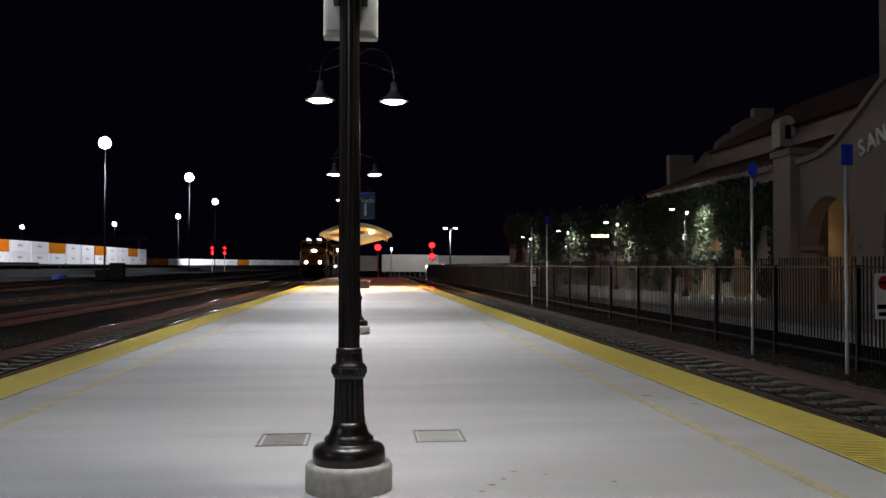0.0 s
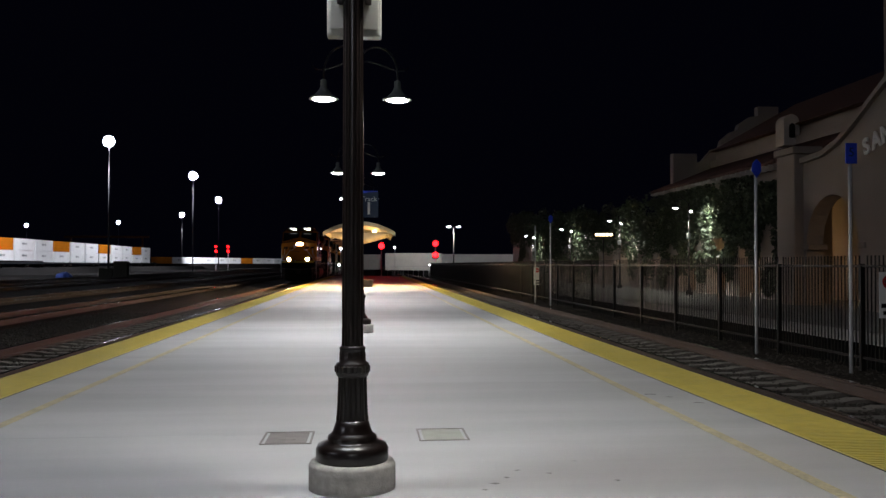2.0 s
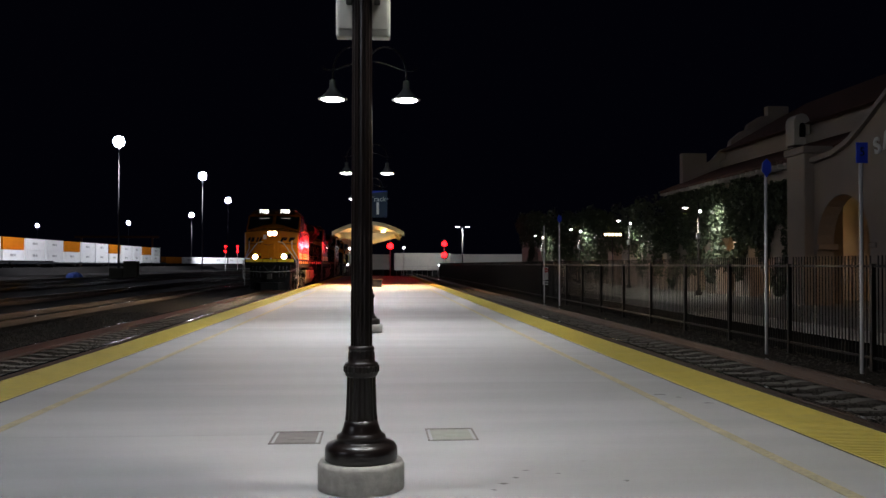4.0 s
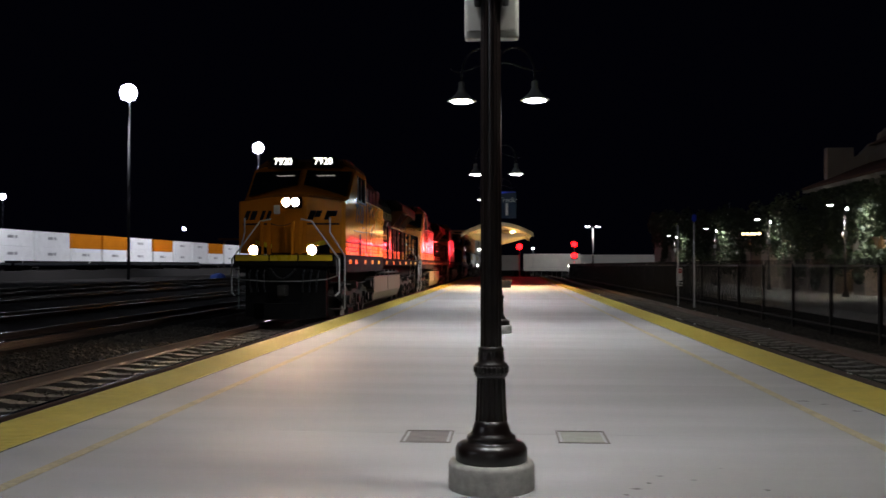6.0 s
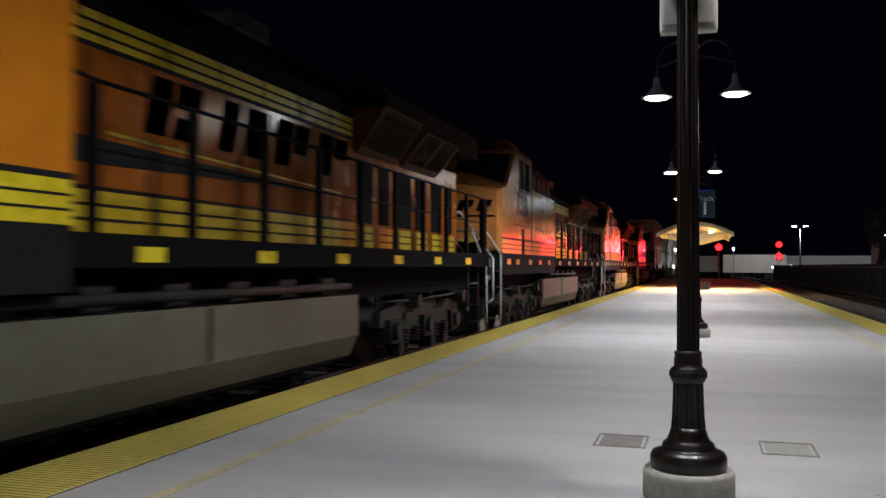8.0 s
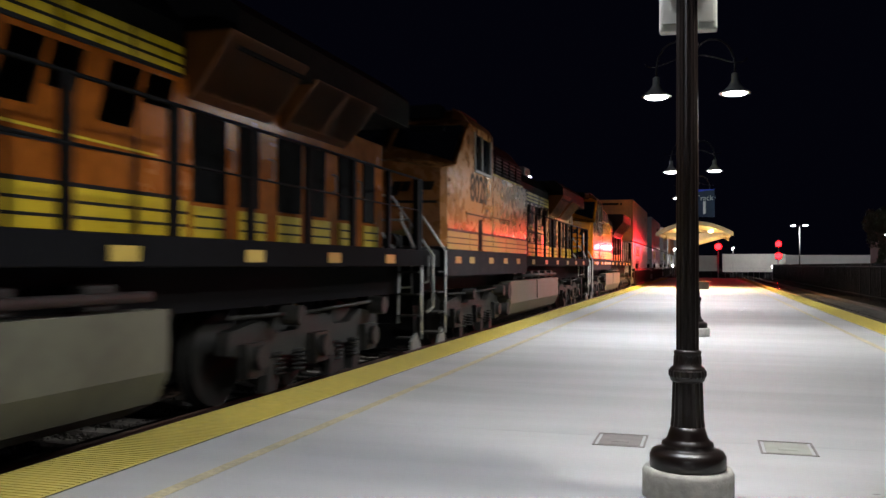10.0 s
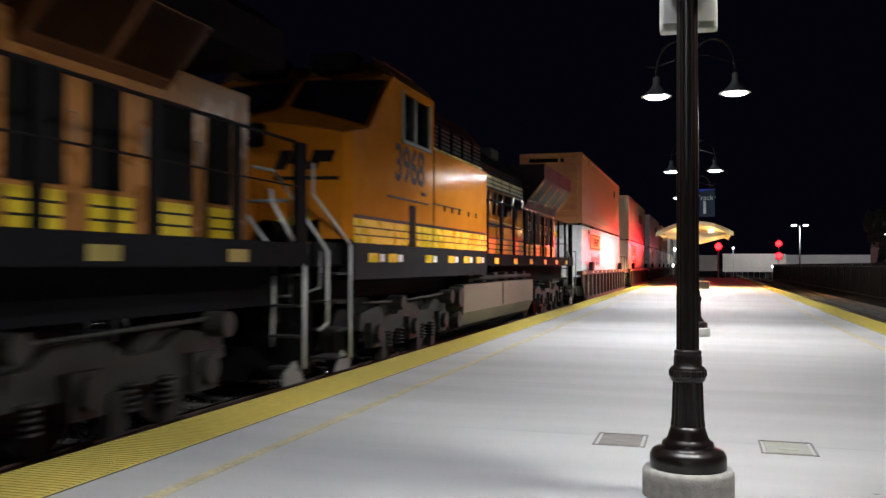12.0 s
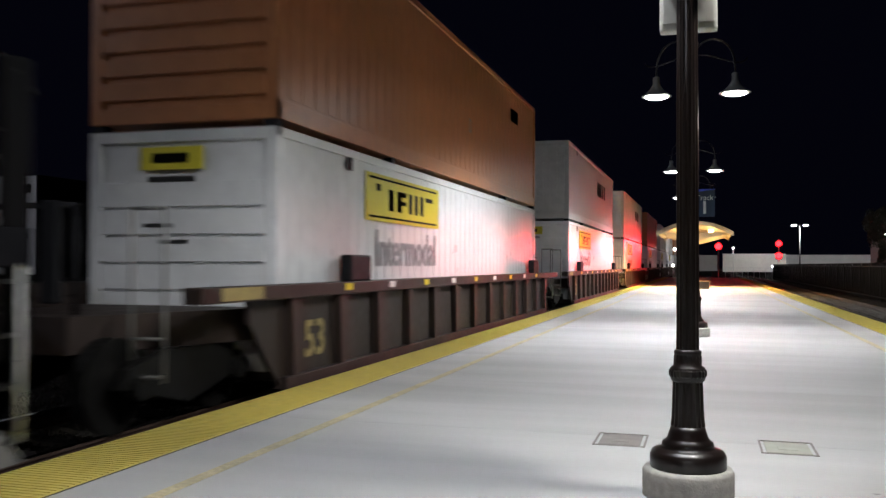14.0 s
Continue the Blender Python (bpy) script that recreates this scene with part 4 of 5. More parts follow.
        part("container_guide", bm, INK, car)
    text_mesh("marking", "53", 0.62, FADED, car, side_at(1.424, 3.95, 0.66) @ pose(0, 0, 0, 90, 0, 0), "stencilled yellow figures", bold=0.01)
    return car


def container(z, mat, style, label):
    """A 53-foot container with thin side posts; style: label sheet, bars, or plain."""
    c = empty("container", pose(TRACK_1, 0, RAIL), label, "container", "containers on the train")
    y0, y1, W, H = 3.17, 19.57, 1.29, 2.88
    bm = bmesh.new()
    box(bm, -W + 0.03, W - 0.03, y0 + 0.06, y1 - 0.06, z + 0.02, z + H - 0.01)
    body = part("body", bm, mat, c)
    bm = bmesh.new()
    for s in (-1, 1):
        n = 42
        for k in range(n):
            y = y0 + 0.35 + k * (y1 - y0 - 0.7) / n
            box(bm, min(s * (W - 0.03), s * (W - 0.012)), max(s * (W - 0.03), s * (W - 0.024)), y, y + 0.2, z + 0.28, z + H - 0.14)
    tagged(part("side_ribs", bm, mat, c), kind="stuff")
    for s in (-1, 1):
        for zz, hh in ((z, 0.24), (z + H - 0.12, 0.12)):
            bm = bmesh.new()
            box(bm, min(s * (W - 0.06), s * W), max(s * (W - 0.06), s * W), y0, y1, zz, zz + hh, bevel=0.01)
            part("side_rail", bm, mat, c)
        for yy in (y0, y1 - 0.16):
            bm = bmesh.new()
            box(bm, min(s * (W - 0.16), s * W), max(s * (W - 0.16), s * W), yy, yy + 0.16, z, z + H, bevel=0.012)
            part("corner_post", bm, mat, c)
    for zz, hh in ((z, 0.2), (z + H - 0.14, 0.14)):
        bm = bmesh.new()
        box(bm, -W + 0.16, W - 0.16, y0, y0 + 0.08, zz, zz + hh, bevel=0.01)
        part("end_beam", bm, mat, c)
    for k in range(6 if style == "label" else 8):
        zz = z + (0.28 + k * 0.335 if style == "label" else 0.3 + k * 0.3)
        bm = bmesh.new()
        box(bm, -W + 0.17, W - 0.17, y0 + 0.005, y0 + 0.06, zz, zz + (0.3 if style == "label" else 0.22), bevel=0.008)
        part("end_panel", bm, mat, c)
    if z > 1:
        for s in (-1, 1):
            for yy in (y0 + 0.02, 7.2, 15.6, y1 - 0.2):
                bm = bmesh.new()
                box(bm, s * 1.18 - 0.08, s * 1.18 + 0.08, yy, yy + 0.18, z - 0.09, z)
                part("twist_lock", bm, INK, c)
    bm = bmesh.new()
    for s in (-1, 1):
        for q in range(3):
            box(bm, s * (W + 0.0) - 0.004, s * W + 0.004, y0 + 2.1 + q * 0.001, y0 + 2.3, z + H - 0.3, z + H - 0.12)
    part("corner_casting", bm, INK, c)
    if style == "label":
        bm = bmesh.new()
        box(bm, W - 0.006, W + 0.004, 6.0, 9.7, z + 1.92, z + 2.64)
        sheet = part("label_sheet", bm, LABEL_YELLOW, c, "yellow label sheet")
        bars("print_bar", [(0.1, 2.9, 0.76, 0.8, 0), (0.1, 2.9, 0.06, 0.1, 0), (0.35, 0.5, 0.55, 0.68, 0), (0.8, 0.98, 0.22, 0.62, 0), (1.12, 1.3, 0.22, 0.62, 0), (1.3, 1.5, 0.52, 0.62, 0), (1.3, 1.5, 0.36, 0.44, 0), (1.6, 1.75, 0.22, 0.62, 0),
                            (1.85, 2.0, 0.22, 0.62, 0), (2.1, 2.25, 0.22, 0.62, 0), (2.35, 2.7, 0.53, 0.62, 0)], INK, sheet, side_at(W + 0.005, 6.0, z + 1.92) @ Matrix.Diagonal((1.23, 1, 0.84, 1)), "black bar of lettering")
        text_mesh("lettering", "Intermodal", 0.78, CONT_GREY_DARK, c, side_at(W - 0.008, 8.0, z + 1.48) @ pose(0, 0, 0, 90, 0, 0), "grey lettering", bold=0.012, wide=0.92)
        bm = bmesh.new()
        box(bm, -0.55, 0.3, y0 - 0.012, y0 + 0.03, z + 2.4, z + 2.68)
        endl = part("label_sheet", bm, LABEL_YELLOW, c, "small yellow label sheet")
        bars("print_bar", [(-0.4, 0.1, 0.08, 0.2, 0.02)], INK, endl, pose(0, y0 - 0.014, z + 2.4))
        bars("letter_bar", [(-0.45, 0.2, 0.0, 0.07, 0), (-0.5, -0.1, -0.55, -0.5, 0), (-0.3, 0.1, -0.75, -0.7, 0)], CONT_GREY_DARK, c, pose(0, y0 + 0.0, z + 2.25))
    elif style == "bars":
        bars("letter_bar", [(0, 0.5, 0, 0.66, 0), (0.7, 1.36, 0, 0.66, 0), (1.55, 1.75, 0, 0.66, 0), (1.95, 2.5, 0, 0.66, 0), (2.7, 3.3, 0, 0.66, 0)],
             INK, c, side_at(W - 0.008, 12.3, z + 1.5), "dark bar of lettering")
        bm = bmesh.new()
        for k in range(9):
            box(bm, -W + 0.2 + k * 0.26, -W + 0.32 + k * 0.26, y0 + 0.0, y0 + 0.05, z + 0.25, z + H - 0.2, bevel=0.01)
        part("end_rib", bm, mat, c)
    else:
        bars("letter_bar", [(0, 0.9, 0.0, 0.34, 0)], INK, c, side_at(W - 0.008, 16.2, z + 2.0), "dark bar of lettering")
        bars("letter_bar", [(0, 0.06, 0.0, 0.3, 0), (0.06, 0.16, 0.24, 0.3, 0), (0.06, 0.16, 0.0, 0.06, 0), (0.16, 0.2, 0.03, 0.27, 0)], CONT_GREY_DARK, c, side_at(W - 0.008, 12.0, z + 1.1))
        bars("letter_bar", [(-0.9, 0.3, 0.0, 0.16, 0), (0.4, 0.55, 0.0, 0.16, 0)], INK, c, pose(0, y0 + 0.0, z + 2.5), "dark bar of lettering")
    return c


CONT_GREY_DARK = material("grey_ink", (0.33, 0.33, 0.34), 0.5, vary=0.15)
DUSTY_ORANGE = material("dusty_orange_paint", (0.22, 0.088, 0.022), 0.28, vary=0.35, grain=5, stain=0.5, spec=0.4, rough_vary=0.12)
# second engine's orange is greyed, the broad lamp sheen put into its colour
MUTED_ORANGE = material("muted_orange_paint", (0.42, 0.165, 0.045), 0.22, vary=0.25, grain=4, stain=0.5, spec=0.5, rough_vary=0.08)
MUTED_YELLOW = material("muted_yellow_stripe", (0.42, 0.3, 0.06), 0.4, vary=0.3, grain=5, stain=1.0)
DUSTY_YELLOW = material("dusty_yellow_stripe", (0.19, 0.15, 0.035), 0.5, vary=0.45, grain=6, stain=1.2)
TRAIN = []
ENGINES = [("7920", True, 0, "orange, yellow and black diesel locomotive with headlights on, pulling the train", False),
           ("7320", False, 0, "muted orange and black diesel locomotive, second in the train, lights off", False),
           ("8020", False, 0, "dusty orange and yellow diesel locomotive, third in the train", False),
           ("3968", False, 2, "bright orange diesel locomotive with a flared dark radiator housing", True)]
for i, (number, lit, wings, label, patches) in enumerate(ENGINES):
    paints = {"7320": (MUTED_ORANGE, MUTED_YELLOW, None), "8020": (DUSTY_ORANGE, DUSTY_YELLOW, DUSTY_ORANGE)}.get(number, (None, None, None))
    TRAIN.append((locomotive(number, lit, wings, label, patches, *paints), i * LOCO))
first_car = well_car(0)
low_first = container(0.33, CONT_WHITE, "label", "white 53-foot container with a yellow label sheet, lower in the stack")
top_orange = container(3.3, CONT_ORANGE, "plain", "dull orange 53-foot container on top of a white one")
top_grey = container(3.3, CONT_GREY, "bars", "pale grey container with dark lettering, on top of a stack")
top_white = container(3.3, CONT_WHITE, "bars", "white container with dark lettering, on top of a stack")
for i in range(7):
    off = 4 * LOCO + i * CAR
    TRAIN.append((first_car if i == 0 else copy_thing(first_car, pose(0, 0, 0)), off))
    TRAIN.append((low_first if i == 0 else copy_thing(low_first, pose(0, 0, 0)), off))
    source = (top_orange, top_grey, top_white)[i % 3]
    TRAIN.append((source if i < 3 else copy_thing(source, pose(0, 0, 0)), off))


# ---- small platform things ----
def cabinet_on_post():
    cab = empty("equipment_cabinet", pose(-0.095, 5.67, 2.85), "shallow pale grey equipment cabinet strapped to the lamp post", "cabinet")
    bm = bmesh.new()
    box(bm, -0.174, 0.174, 0.03, 0.13, 0, 1.05, bevel=0.012)
    part("body", bm, CABINET, cab)
    bm = bmesh.new()
    box(bm, -0.155, 0.155, 0.02, 0.03, 0.045, 1.0, bevel=0.003)
    part("door", bm, CABINET, cab)
    bm = bmesh.new()
    for z in (0.3, 0.75):
        box(bm, -0.085, 0.085, -0.15, 0.02, z, z + 0.05, bevel=0.008)
    for x in (-0.09, 0.09):
        box(bm, x - 0.02, x + 0.02, -0.12, 0.03, 0.2, 0.5, bevel=0.006)
    part("bracket", bm, BLACK_METAL, cab)


cabinet_on_post()


def track_sign(x, y):
    sign = empty("track_sign", pose(x, y, 2.34), "dark blue track number sign on a lamp post", "sign")
    bm = bmesh.new()
    box(bm, -0.02, 0.36, -0.1, -0.075, 0, 0.54, bevel=0.004)
    panel = part("panel", bm, NAVY_SIGN, sign)
    bm = bmesh.new()
    prism(bm, [(-0.02, 0.46), (0.05, 0.49), (0.2, 0.515), (0.36, 0.525), (0.36, 0.54), (-0.02, 0.54)], -0.104, -0.1005, "y")
    part("band", bm, BLUE_SIGN, panel, "lighter blue curved band")
    text_mesh("lettering", "Track", 0.14, WHITE, panel, pose(0.17, -0.103, 0.37, 90, 0, 0))
    text_mesh("figure", "1", 0.34, WHITE, panel, pose(0.17, -0.103, 0.17, 90, 0, 0), bold=0.008)
    bm = bmesh.new()
    for z in (0.08, 0.44):
        box(bm, -0.1, 0.3, -0.075, -0.05, z, z + 0.03)
    part("bracket", bm, BLACK_METAL, sign)


track_sign(-0.17, 18.2)


def ground_box(x, y, mat, label):
    """A pull-box lid let into the concrete, in its rim."""
    lid = empty("pull_box", pose(x, y, 0), label, "utility lid", "lids in the platform")
    bm = bmesh.new()
    for a in ((-0.2, 0.2, -0.25, -0.235), (-0.2, 0.2, 0.235, 0.25), (-0.2, -0.185, -0.235, 0.235), (0.185, 0.2, -0.235, 0.235)):
        box(bm, *a, -0.01, 0.006)
    part("rim", bm, LID_DARK, lid)
    bm = bmesh.new()
    box(bm, -0.16, 0.16, -0.21, 0.21, -0.01, 0.005, bevel=0.003)
    part("cover", bm, mat, lid)
    bm = bmesh.new()
    box(bm, -0.07, 0.07, -0.1, 0.1, 0.005, 0.008)
    part("cast_plate", bm, mat, lid)


STAIN = material("spill_stain", (0.15, 0.145, 0.14), 0.6, vary=0.3)
LID_DARK = material("dark_lid", (0.21, 0.19, 0.18), 0.8, vary=0.35)
LID_PALE = material("pale_green_lid", (0.34, 0.34, 0.29), 0.8, vary=0.2)
ground_box(-0.64, 7.2, LID_DARK, "dark cast lid of a pull box in the platform")
ground_box(0.6, 7.25, LID_PALE, "pale greenish lid of a pull box in the platform")

rng = random.Random(4)
for sx, sy, sr in ((0.9, 5.75, 0.05), (1.0, 5.95, 0.04), (0.8, 5.6, 0.06), (1.2, 5.85, 0.035), (1.45, 6.2, 0.03), (1.6, 5.62, 0.06), (0.72, 5.45, 0.04), (3.0, 9.3, 0.1), (3.15, 9.1, 0.07), (3.3, 8.7, 0.09)):
    bm = bmesh.new()
    n = 11
    ring = [bm.verts.new((0.6 * sr * rng.uniform(0.3, 1.3) * math.cos(2 * math.pi * k / n), 0.4 * sr * rng.uniform(0.3, 1.3) * math.sin(2 * math.pi * k / n), 0)) for k in range(n)]
    bm.faces.new(ring)
    tagged(part("stain", bm, STAIN, None, "", pose(sx, sy, 0.003)), "small dark spilled stain on the concrete", "stain", kind="structure")


def shelter(y0, y1):
    """A glazed canopy with a curved roof, lit from below."""
    sh = empty("platform_canopy", pose(-0.55, 0, 0), "curved platform canopy lit from below in warm light", "canopy")
    def arc(k, d=0.0):
        u = -1 + 2 * k / 16
        return (u * 2.1, 3.25 + 0.62 * (1 - u * u) - d)
    bm = bmesh.new()
    prism(bm, [arc(k) for k in range(17)] + [arc(k, 0.06) for k in range(16, -1, -1)], y0, y1, "y")
    part("roof", bm, CANOPY, sh, "curved metal roof")
    bm = bmesh.new()
    for y in (y0 - 0.03, y1 - 0.05):
        prism(bm, [arc(k, -0.02) for k in range(17)] + [arc(k, 0.22) for k in range(16, -1, -1)], y, y + 0.08, "y")
    part("fascia", bm, CANOPY, sh)
    for y in (y0 + 0.4, (y0 + y1) / 2, y1 - 0.4):
        bm = bmesh.new()
        prism(bm, [(-2.0, 3.25), (2.0, 3.25), (0.1, 2.75), (-0.1, 2.75)], y - 0.05, y + 0.05, "y")
        part("truss", bm, CANOPY, sh)
        bm = bmesh.new()
        lathe(bm, [(0.12, 0), (0.12, 0.4), (0.08, 0.42), (0.08, 3.3)], 0, y, 16)
        part("column", bm, CANOPY, sh)
    for x in (-0.9, 0.9):
        for k in range(3):
            bm = bmesh.new()
            box(bm, x - 0.12, x + 0.12, y0 + 1.2 + k * 3, y0 + 2.4 + k * 3, 3.36, 3.42, bevel=0.01)
            part("light_fitting", bm, WARM_GLOW, sh, "warm glowing light fitting")
    bm = bmesh.new()
    box(bm, -0.9, 0.9, y0 + 2, y0 + 4, 0.4, 0.46, bevel=0.01)
    for y in (y0 + 2.1, y0 + 3.9):
        box(bm, -0.8, 0.8, y - 0.04, y + 0.04, 0, 0.42)
    tagged(part("bench", bm, BLACK_METAL, None, "", pose(-0.55, 0, 0)), "dark metal bench under the canopy", "bench")


CANOPY = material("cream_canopy_paint", (0.6, 0.5, 0.33), 0.45, vary=0.12)
shelter(52.0, 62.0)
spot("canopy_light", (-1.4, 55, 3.3), (-1.4, 55, 0), 2600, (1.0, 0.66, 0.32), 150, 0.5, 0.3)
spot("canopy_light", (0.4, 55, 3.3), (0.4, 55, 0), 2600, (1.0, 0.66, 0.32), 150, 0.5, 0.3)


# ---- signals ----
def signal(x, y, heads, z_base, label, beam=7000):
    sg = empty("railway_signal", pose(x, y, z_base), label, "signal", "red signals")
    top = max(heads) + 0.6 - z_base
    bm = bmesh.new()
    lathe(bm, [(0.2, 0), (0.2, 0.1), (0.07, 0.12), (0.06, top)], 0, 0, 12)
    part("mast", bm, GREY_METAL, sg)
    for z in heads:
        bm = bmesh.new()
        box(bm, -0.4, 0.4, -0.12, 0.02, z - z_base - 0.5, z - z_base + 0.45, bevel=0.1)
        head = part("signal_head", bm, INK, sg, "black signal head")
        bm = bmesh.new()
        # lens disc is oversized, its glare put into the shape
        bmesh.ops.create_cone(bm, cap_ends=True, segments=24, radius1=0.36, radius2=0.36, depth=0.03, matrix=Matrix.Translation((0, -0.14, z - z_base)) @ pose(0, 0, 0, 90))
        part("lens", bm, RED_GLOW, head, "glowing red lens")
        if beam:
            spot("signal_light", (x, y - 0.3, z), (-4.6, 42.0, 1.5), beam, (1.0, 0.02, 0.03), 13, 0.8, 0.17)


signal(9.0, 120.0, (4.15, 2.65), -0.5, "two red lamps on a signal mast beyond the platform")
for sx in (-50.5, -46.5):
    signal(sx, 300.0, (7.2, 5.6), -0.7, "far yard signal mast showing red", 0)
signal(1.5, 106.0, (3.55,), -0.5, "single red lamp on a low signal mast at the platform end")


# ---- light towers in the yard ----
TOWER_STEEL = material("weathered_tower_steel", (0.05, 0.05, 0.055), 0.8, vary=0.2, spec=0.1)


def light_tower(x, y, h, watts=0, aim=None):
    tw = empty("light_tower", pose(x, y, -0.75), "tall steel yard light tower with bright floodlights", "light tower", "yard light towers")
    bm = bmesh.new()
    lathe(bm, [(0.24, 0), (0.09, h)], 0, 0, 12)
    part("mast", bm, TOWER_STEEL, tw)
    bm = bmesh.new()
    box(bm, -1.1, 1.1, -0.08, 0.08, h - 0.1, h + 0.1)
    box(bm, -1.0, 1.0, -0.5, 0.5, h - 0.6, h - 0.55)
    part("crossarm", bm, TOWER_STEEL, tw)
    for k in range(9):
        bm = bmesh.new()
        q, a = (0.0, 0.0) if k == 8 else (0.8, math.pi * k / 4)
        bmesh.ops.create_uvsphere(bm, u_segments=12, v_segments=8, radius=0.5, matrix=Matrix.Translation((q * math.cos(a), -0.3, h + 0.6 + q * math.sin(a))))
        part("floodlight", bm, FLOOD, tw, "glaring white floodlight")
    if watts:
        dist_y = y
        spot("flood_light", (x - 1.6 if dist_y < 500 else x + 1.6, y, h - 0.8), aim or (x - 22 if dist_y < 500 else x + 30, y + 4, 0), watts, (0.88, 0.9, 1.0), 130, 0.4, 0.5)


for ang, dist, h, w in ((15.85, 207, 28.3, 85000), (10.95, 290, 29.3, 85000), (9.4, 408, 30, 220000), (11.6, 535, 30, 160000), (15.3, 650, 30, 0), (20.35, 725, 30, 0), (23.6, 139, 27, 70000), (30.5, 410, 30, 0)):
    a = radians(ang)
    light_tower(-dist * math.sin(a), dist * math.cos(a), h, w, (-52, 500, 0) if dist == 408 else None)
light_tower(-56, -25, 27, 8000, (-20, 20, 0))     # unseen tower behind the camera, added in the row's line to light end faces


# ---- yard containers, flat cars, boxes ----
bm = bmesh.new()
prism(bm, [(-92, -0.8), (-90, 0.6), (-68, 0.6), (-66, -0.8)], 80, 372, "y")
tagged(part("embankment", bm, EARTH), "low dirt embankment under the far yard tracks", "embankment", kind="structure")


def yard_container(mat, label, lettered):
    c = empty("yard_container", pose(0, 0, 0), label, "container", "containers in the yard")
    bm = bmesh.new()
    box(bm, -1.3, 1.3, 0.05, 12.1, 0, 2.85, bevel=0.04)
    part("body", bm, mat, c)
    bm = bmesh.new()
    for k in range(24):
        box(bm, 1.3, 1.33, 0.2 + k * 0.5, 0.45 + k * 0.5, 0.2, 2.65)
    tagged(part("side_ribs", bm, mat, c), kind="stuff")
    if lettered:
        bars("letter_bar", [(0, 1.8, 0, 0.5, 0), (2.2, 3.0, 0, 0.5, 0)], CONT_GREY_DARK, c, side_at(1.335, 4, 1.4))
    return c


YW = yard_container(CONT_WHITE, "white container stacked in the floodlit yard", True)
YO = yard_container(ORANGE, "orange container stacked in the floodlit yard", False)
used = set()


def place(src, m):
    if src not in used:
        used.add(src)
        src.matrix_basis = m
        return src
    return copy_thing(src, m)


pattern = "ww wo ww ww ww wo wo ww wo ww ww wo ww ww wo ww ww wo ww".split()
for i, p in enumerate(pattern):
    y = 100 + i * 13.2
    if y > 352:
        break
    for k in (0, 1):
        place(YO if p[k] == "o" else YW, pose(-85, y, 1.79 + k * 2.88))
bm = bmesh.new()
box(bm, -3.5, 3.5, -8, 225, -0.8, 1.6)
tagged(part("embankment", bm, EARTH, None, "", pose(-93, 395, 0, 0, 0, -20.5)), "low dirt embankment under far container tracks", "embankment", kind="structure")
for i in range(17):
    place(YW if i % 6 else YO, pose(-93 + i * 4.4, 395 + i * 11.8, 1.61, 0, 0, -20.5))


def flat_car(x, y):
    car = empty("flat_car", pose(x, y, 0), "dark empty flat car standing in the yard", "freight car", "flat cars in the yard")
    bm = bmesh.new()
    box(bm, -1.45, 1.45, 0, 26, 0.55, 0.95, bevel=0.03)
    part("deck", bm, SILL_GREY, car)
    for a in (2.2, 23.8):
        bm = bmesh.new()
        for w in (-0.9, 0.9):
            wheel_disc(bm, -0.8, 0.8, a + w, 0.2, 0.42, 20)
        box(bm, -1.1, 1.1, a - 1.2, a + 1.2, 0.1, 0.45)
        part("truck", bm, TRUCK_GREY, car)
    bm = bmesh.new()
    for k in range(5):
        box(bm, -1.3, 1.3, 2 + k * 5.2, 2.4 + k * 5.2, 0.95, 1.25)
    part("hitch", bm, TRUCK_GREY, car)
    return car


fc = flat_car(-72, 150)
fc.matrix_basis = pose(-72, 150, 0.82)
for k in range(10):
    copy_thing(fc, pose(-85, 98 + 26.4 * k, 0.82))
for y in (177, 123, 96):
    copy_thing(fc, pose(-72, y, 0.82))

box_car = empty("box_car", pose(-24.2, 8.0, RAIL), "dark box car with white end doors parked in the yard", "freight car")
bm = bmesh.new()
box(bm, -1.5, 1.5, 18.2, 28.5, 1.05, 4.75, bevel=0.04)
part("body", bm, ENGINE_BLACK, box_car)
for k in range(8):
    bm = bmesh.new()
    box(bm, 1.5, 1.56, 18.9 + k * 1.28, 19.0 + k * 1.28, 1.1, 4.6)
    part("side_post", bm, ENGINE_BLACK, box_car)
for x0 in (-1.44, 0.01):
    bm = bmesh.new()
    box(bm, x0, x0 + 1.43, 18.14, 18.2, 1.2, 4.7, bevel=0.02)
    leaf = part("end_door", bm, CONT_WHITE, box_car, "white end door with locking bars")
    for x in (0.4, 0.95):
        bm = bmesh.new()
        rod(bm, (x0 + x, 18.11, 1.2), (x0 + x, 18.11, 4.68), 0.035)
        part("locking_bar", bm, INK, leaf)
    bars("letter_bar", [(x0 + 0.2, x0 + 1.2, 0, 0.3, 0.03), (x0 + 0.3, x0 + 0.75, -0.9, -0.5, 0), (x0 + 0.3, x0 + 1.1, -1.6, -1.5, 0)], INK, leaf, pose(0, 18.135, 4.1), "dark bar of lettering")
for a in (20.4, 26.4):
    bm = bmesh.new()
    for w in (-0.9, 0.9):
        wheel_disc(bm, -0.8, 0.8, a + w, 0.45, 0.45, 20)
    box(bm, -1.05, 1.05, a - 1.2, a + 1.2, 0.35, 0.9)
    part("truck", bm, TRUCK_GREY, box_car)

hut = empty("relay_cabinet", pose(-31.6, 117, -0.75), "grey relay cabinet beside the yard tracks", "cabinet")
bm = bmesh.new()
box(bm, -0.85, 0.85, -0.6, 0.6, 0, 2.5, bevel=0.04)
part("body", bm, TANK_GREY, hut)
bm = bmesh.new()
box(bm, -2.6, -0.95, -0.8, 0.8, 0, 1.6, bevel=0.04)
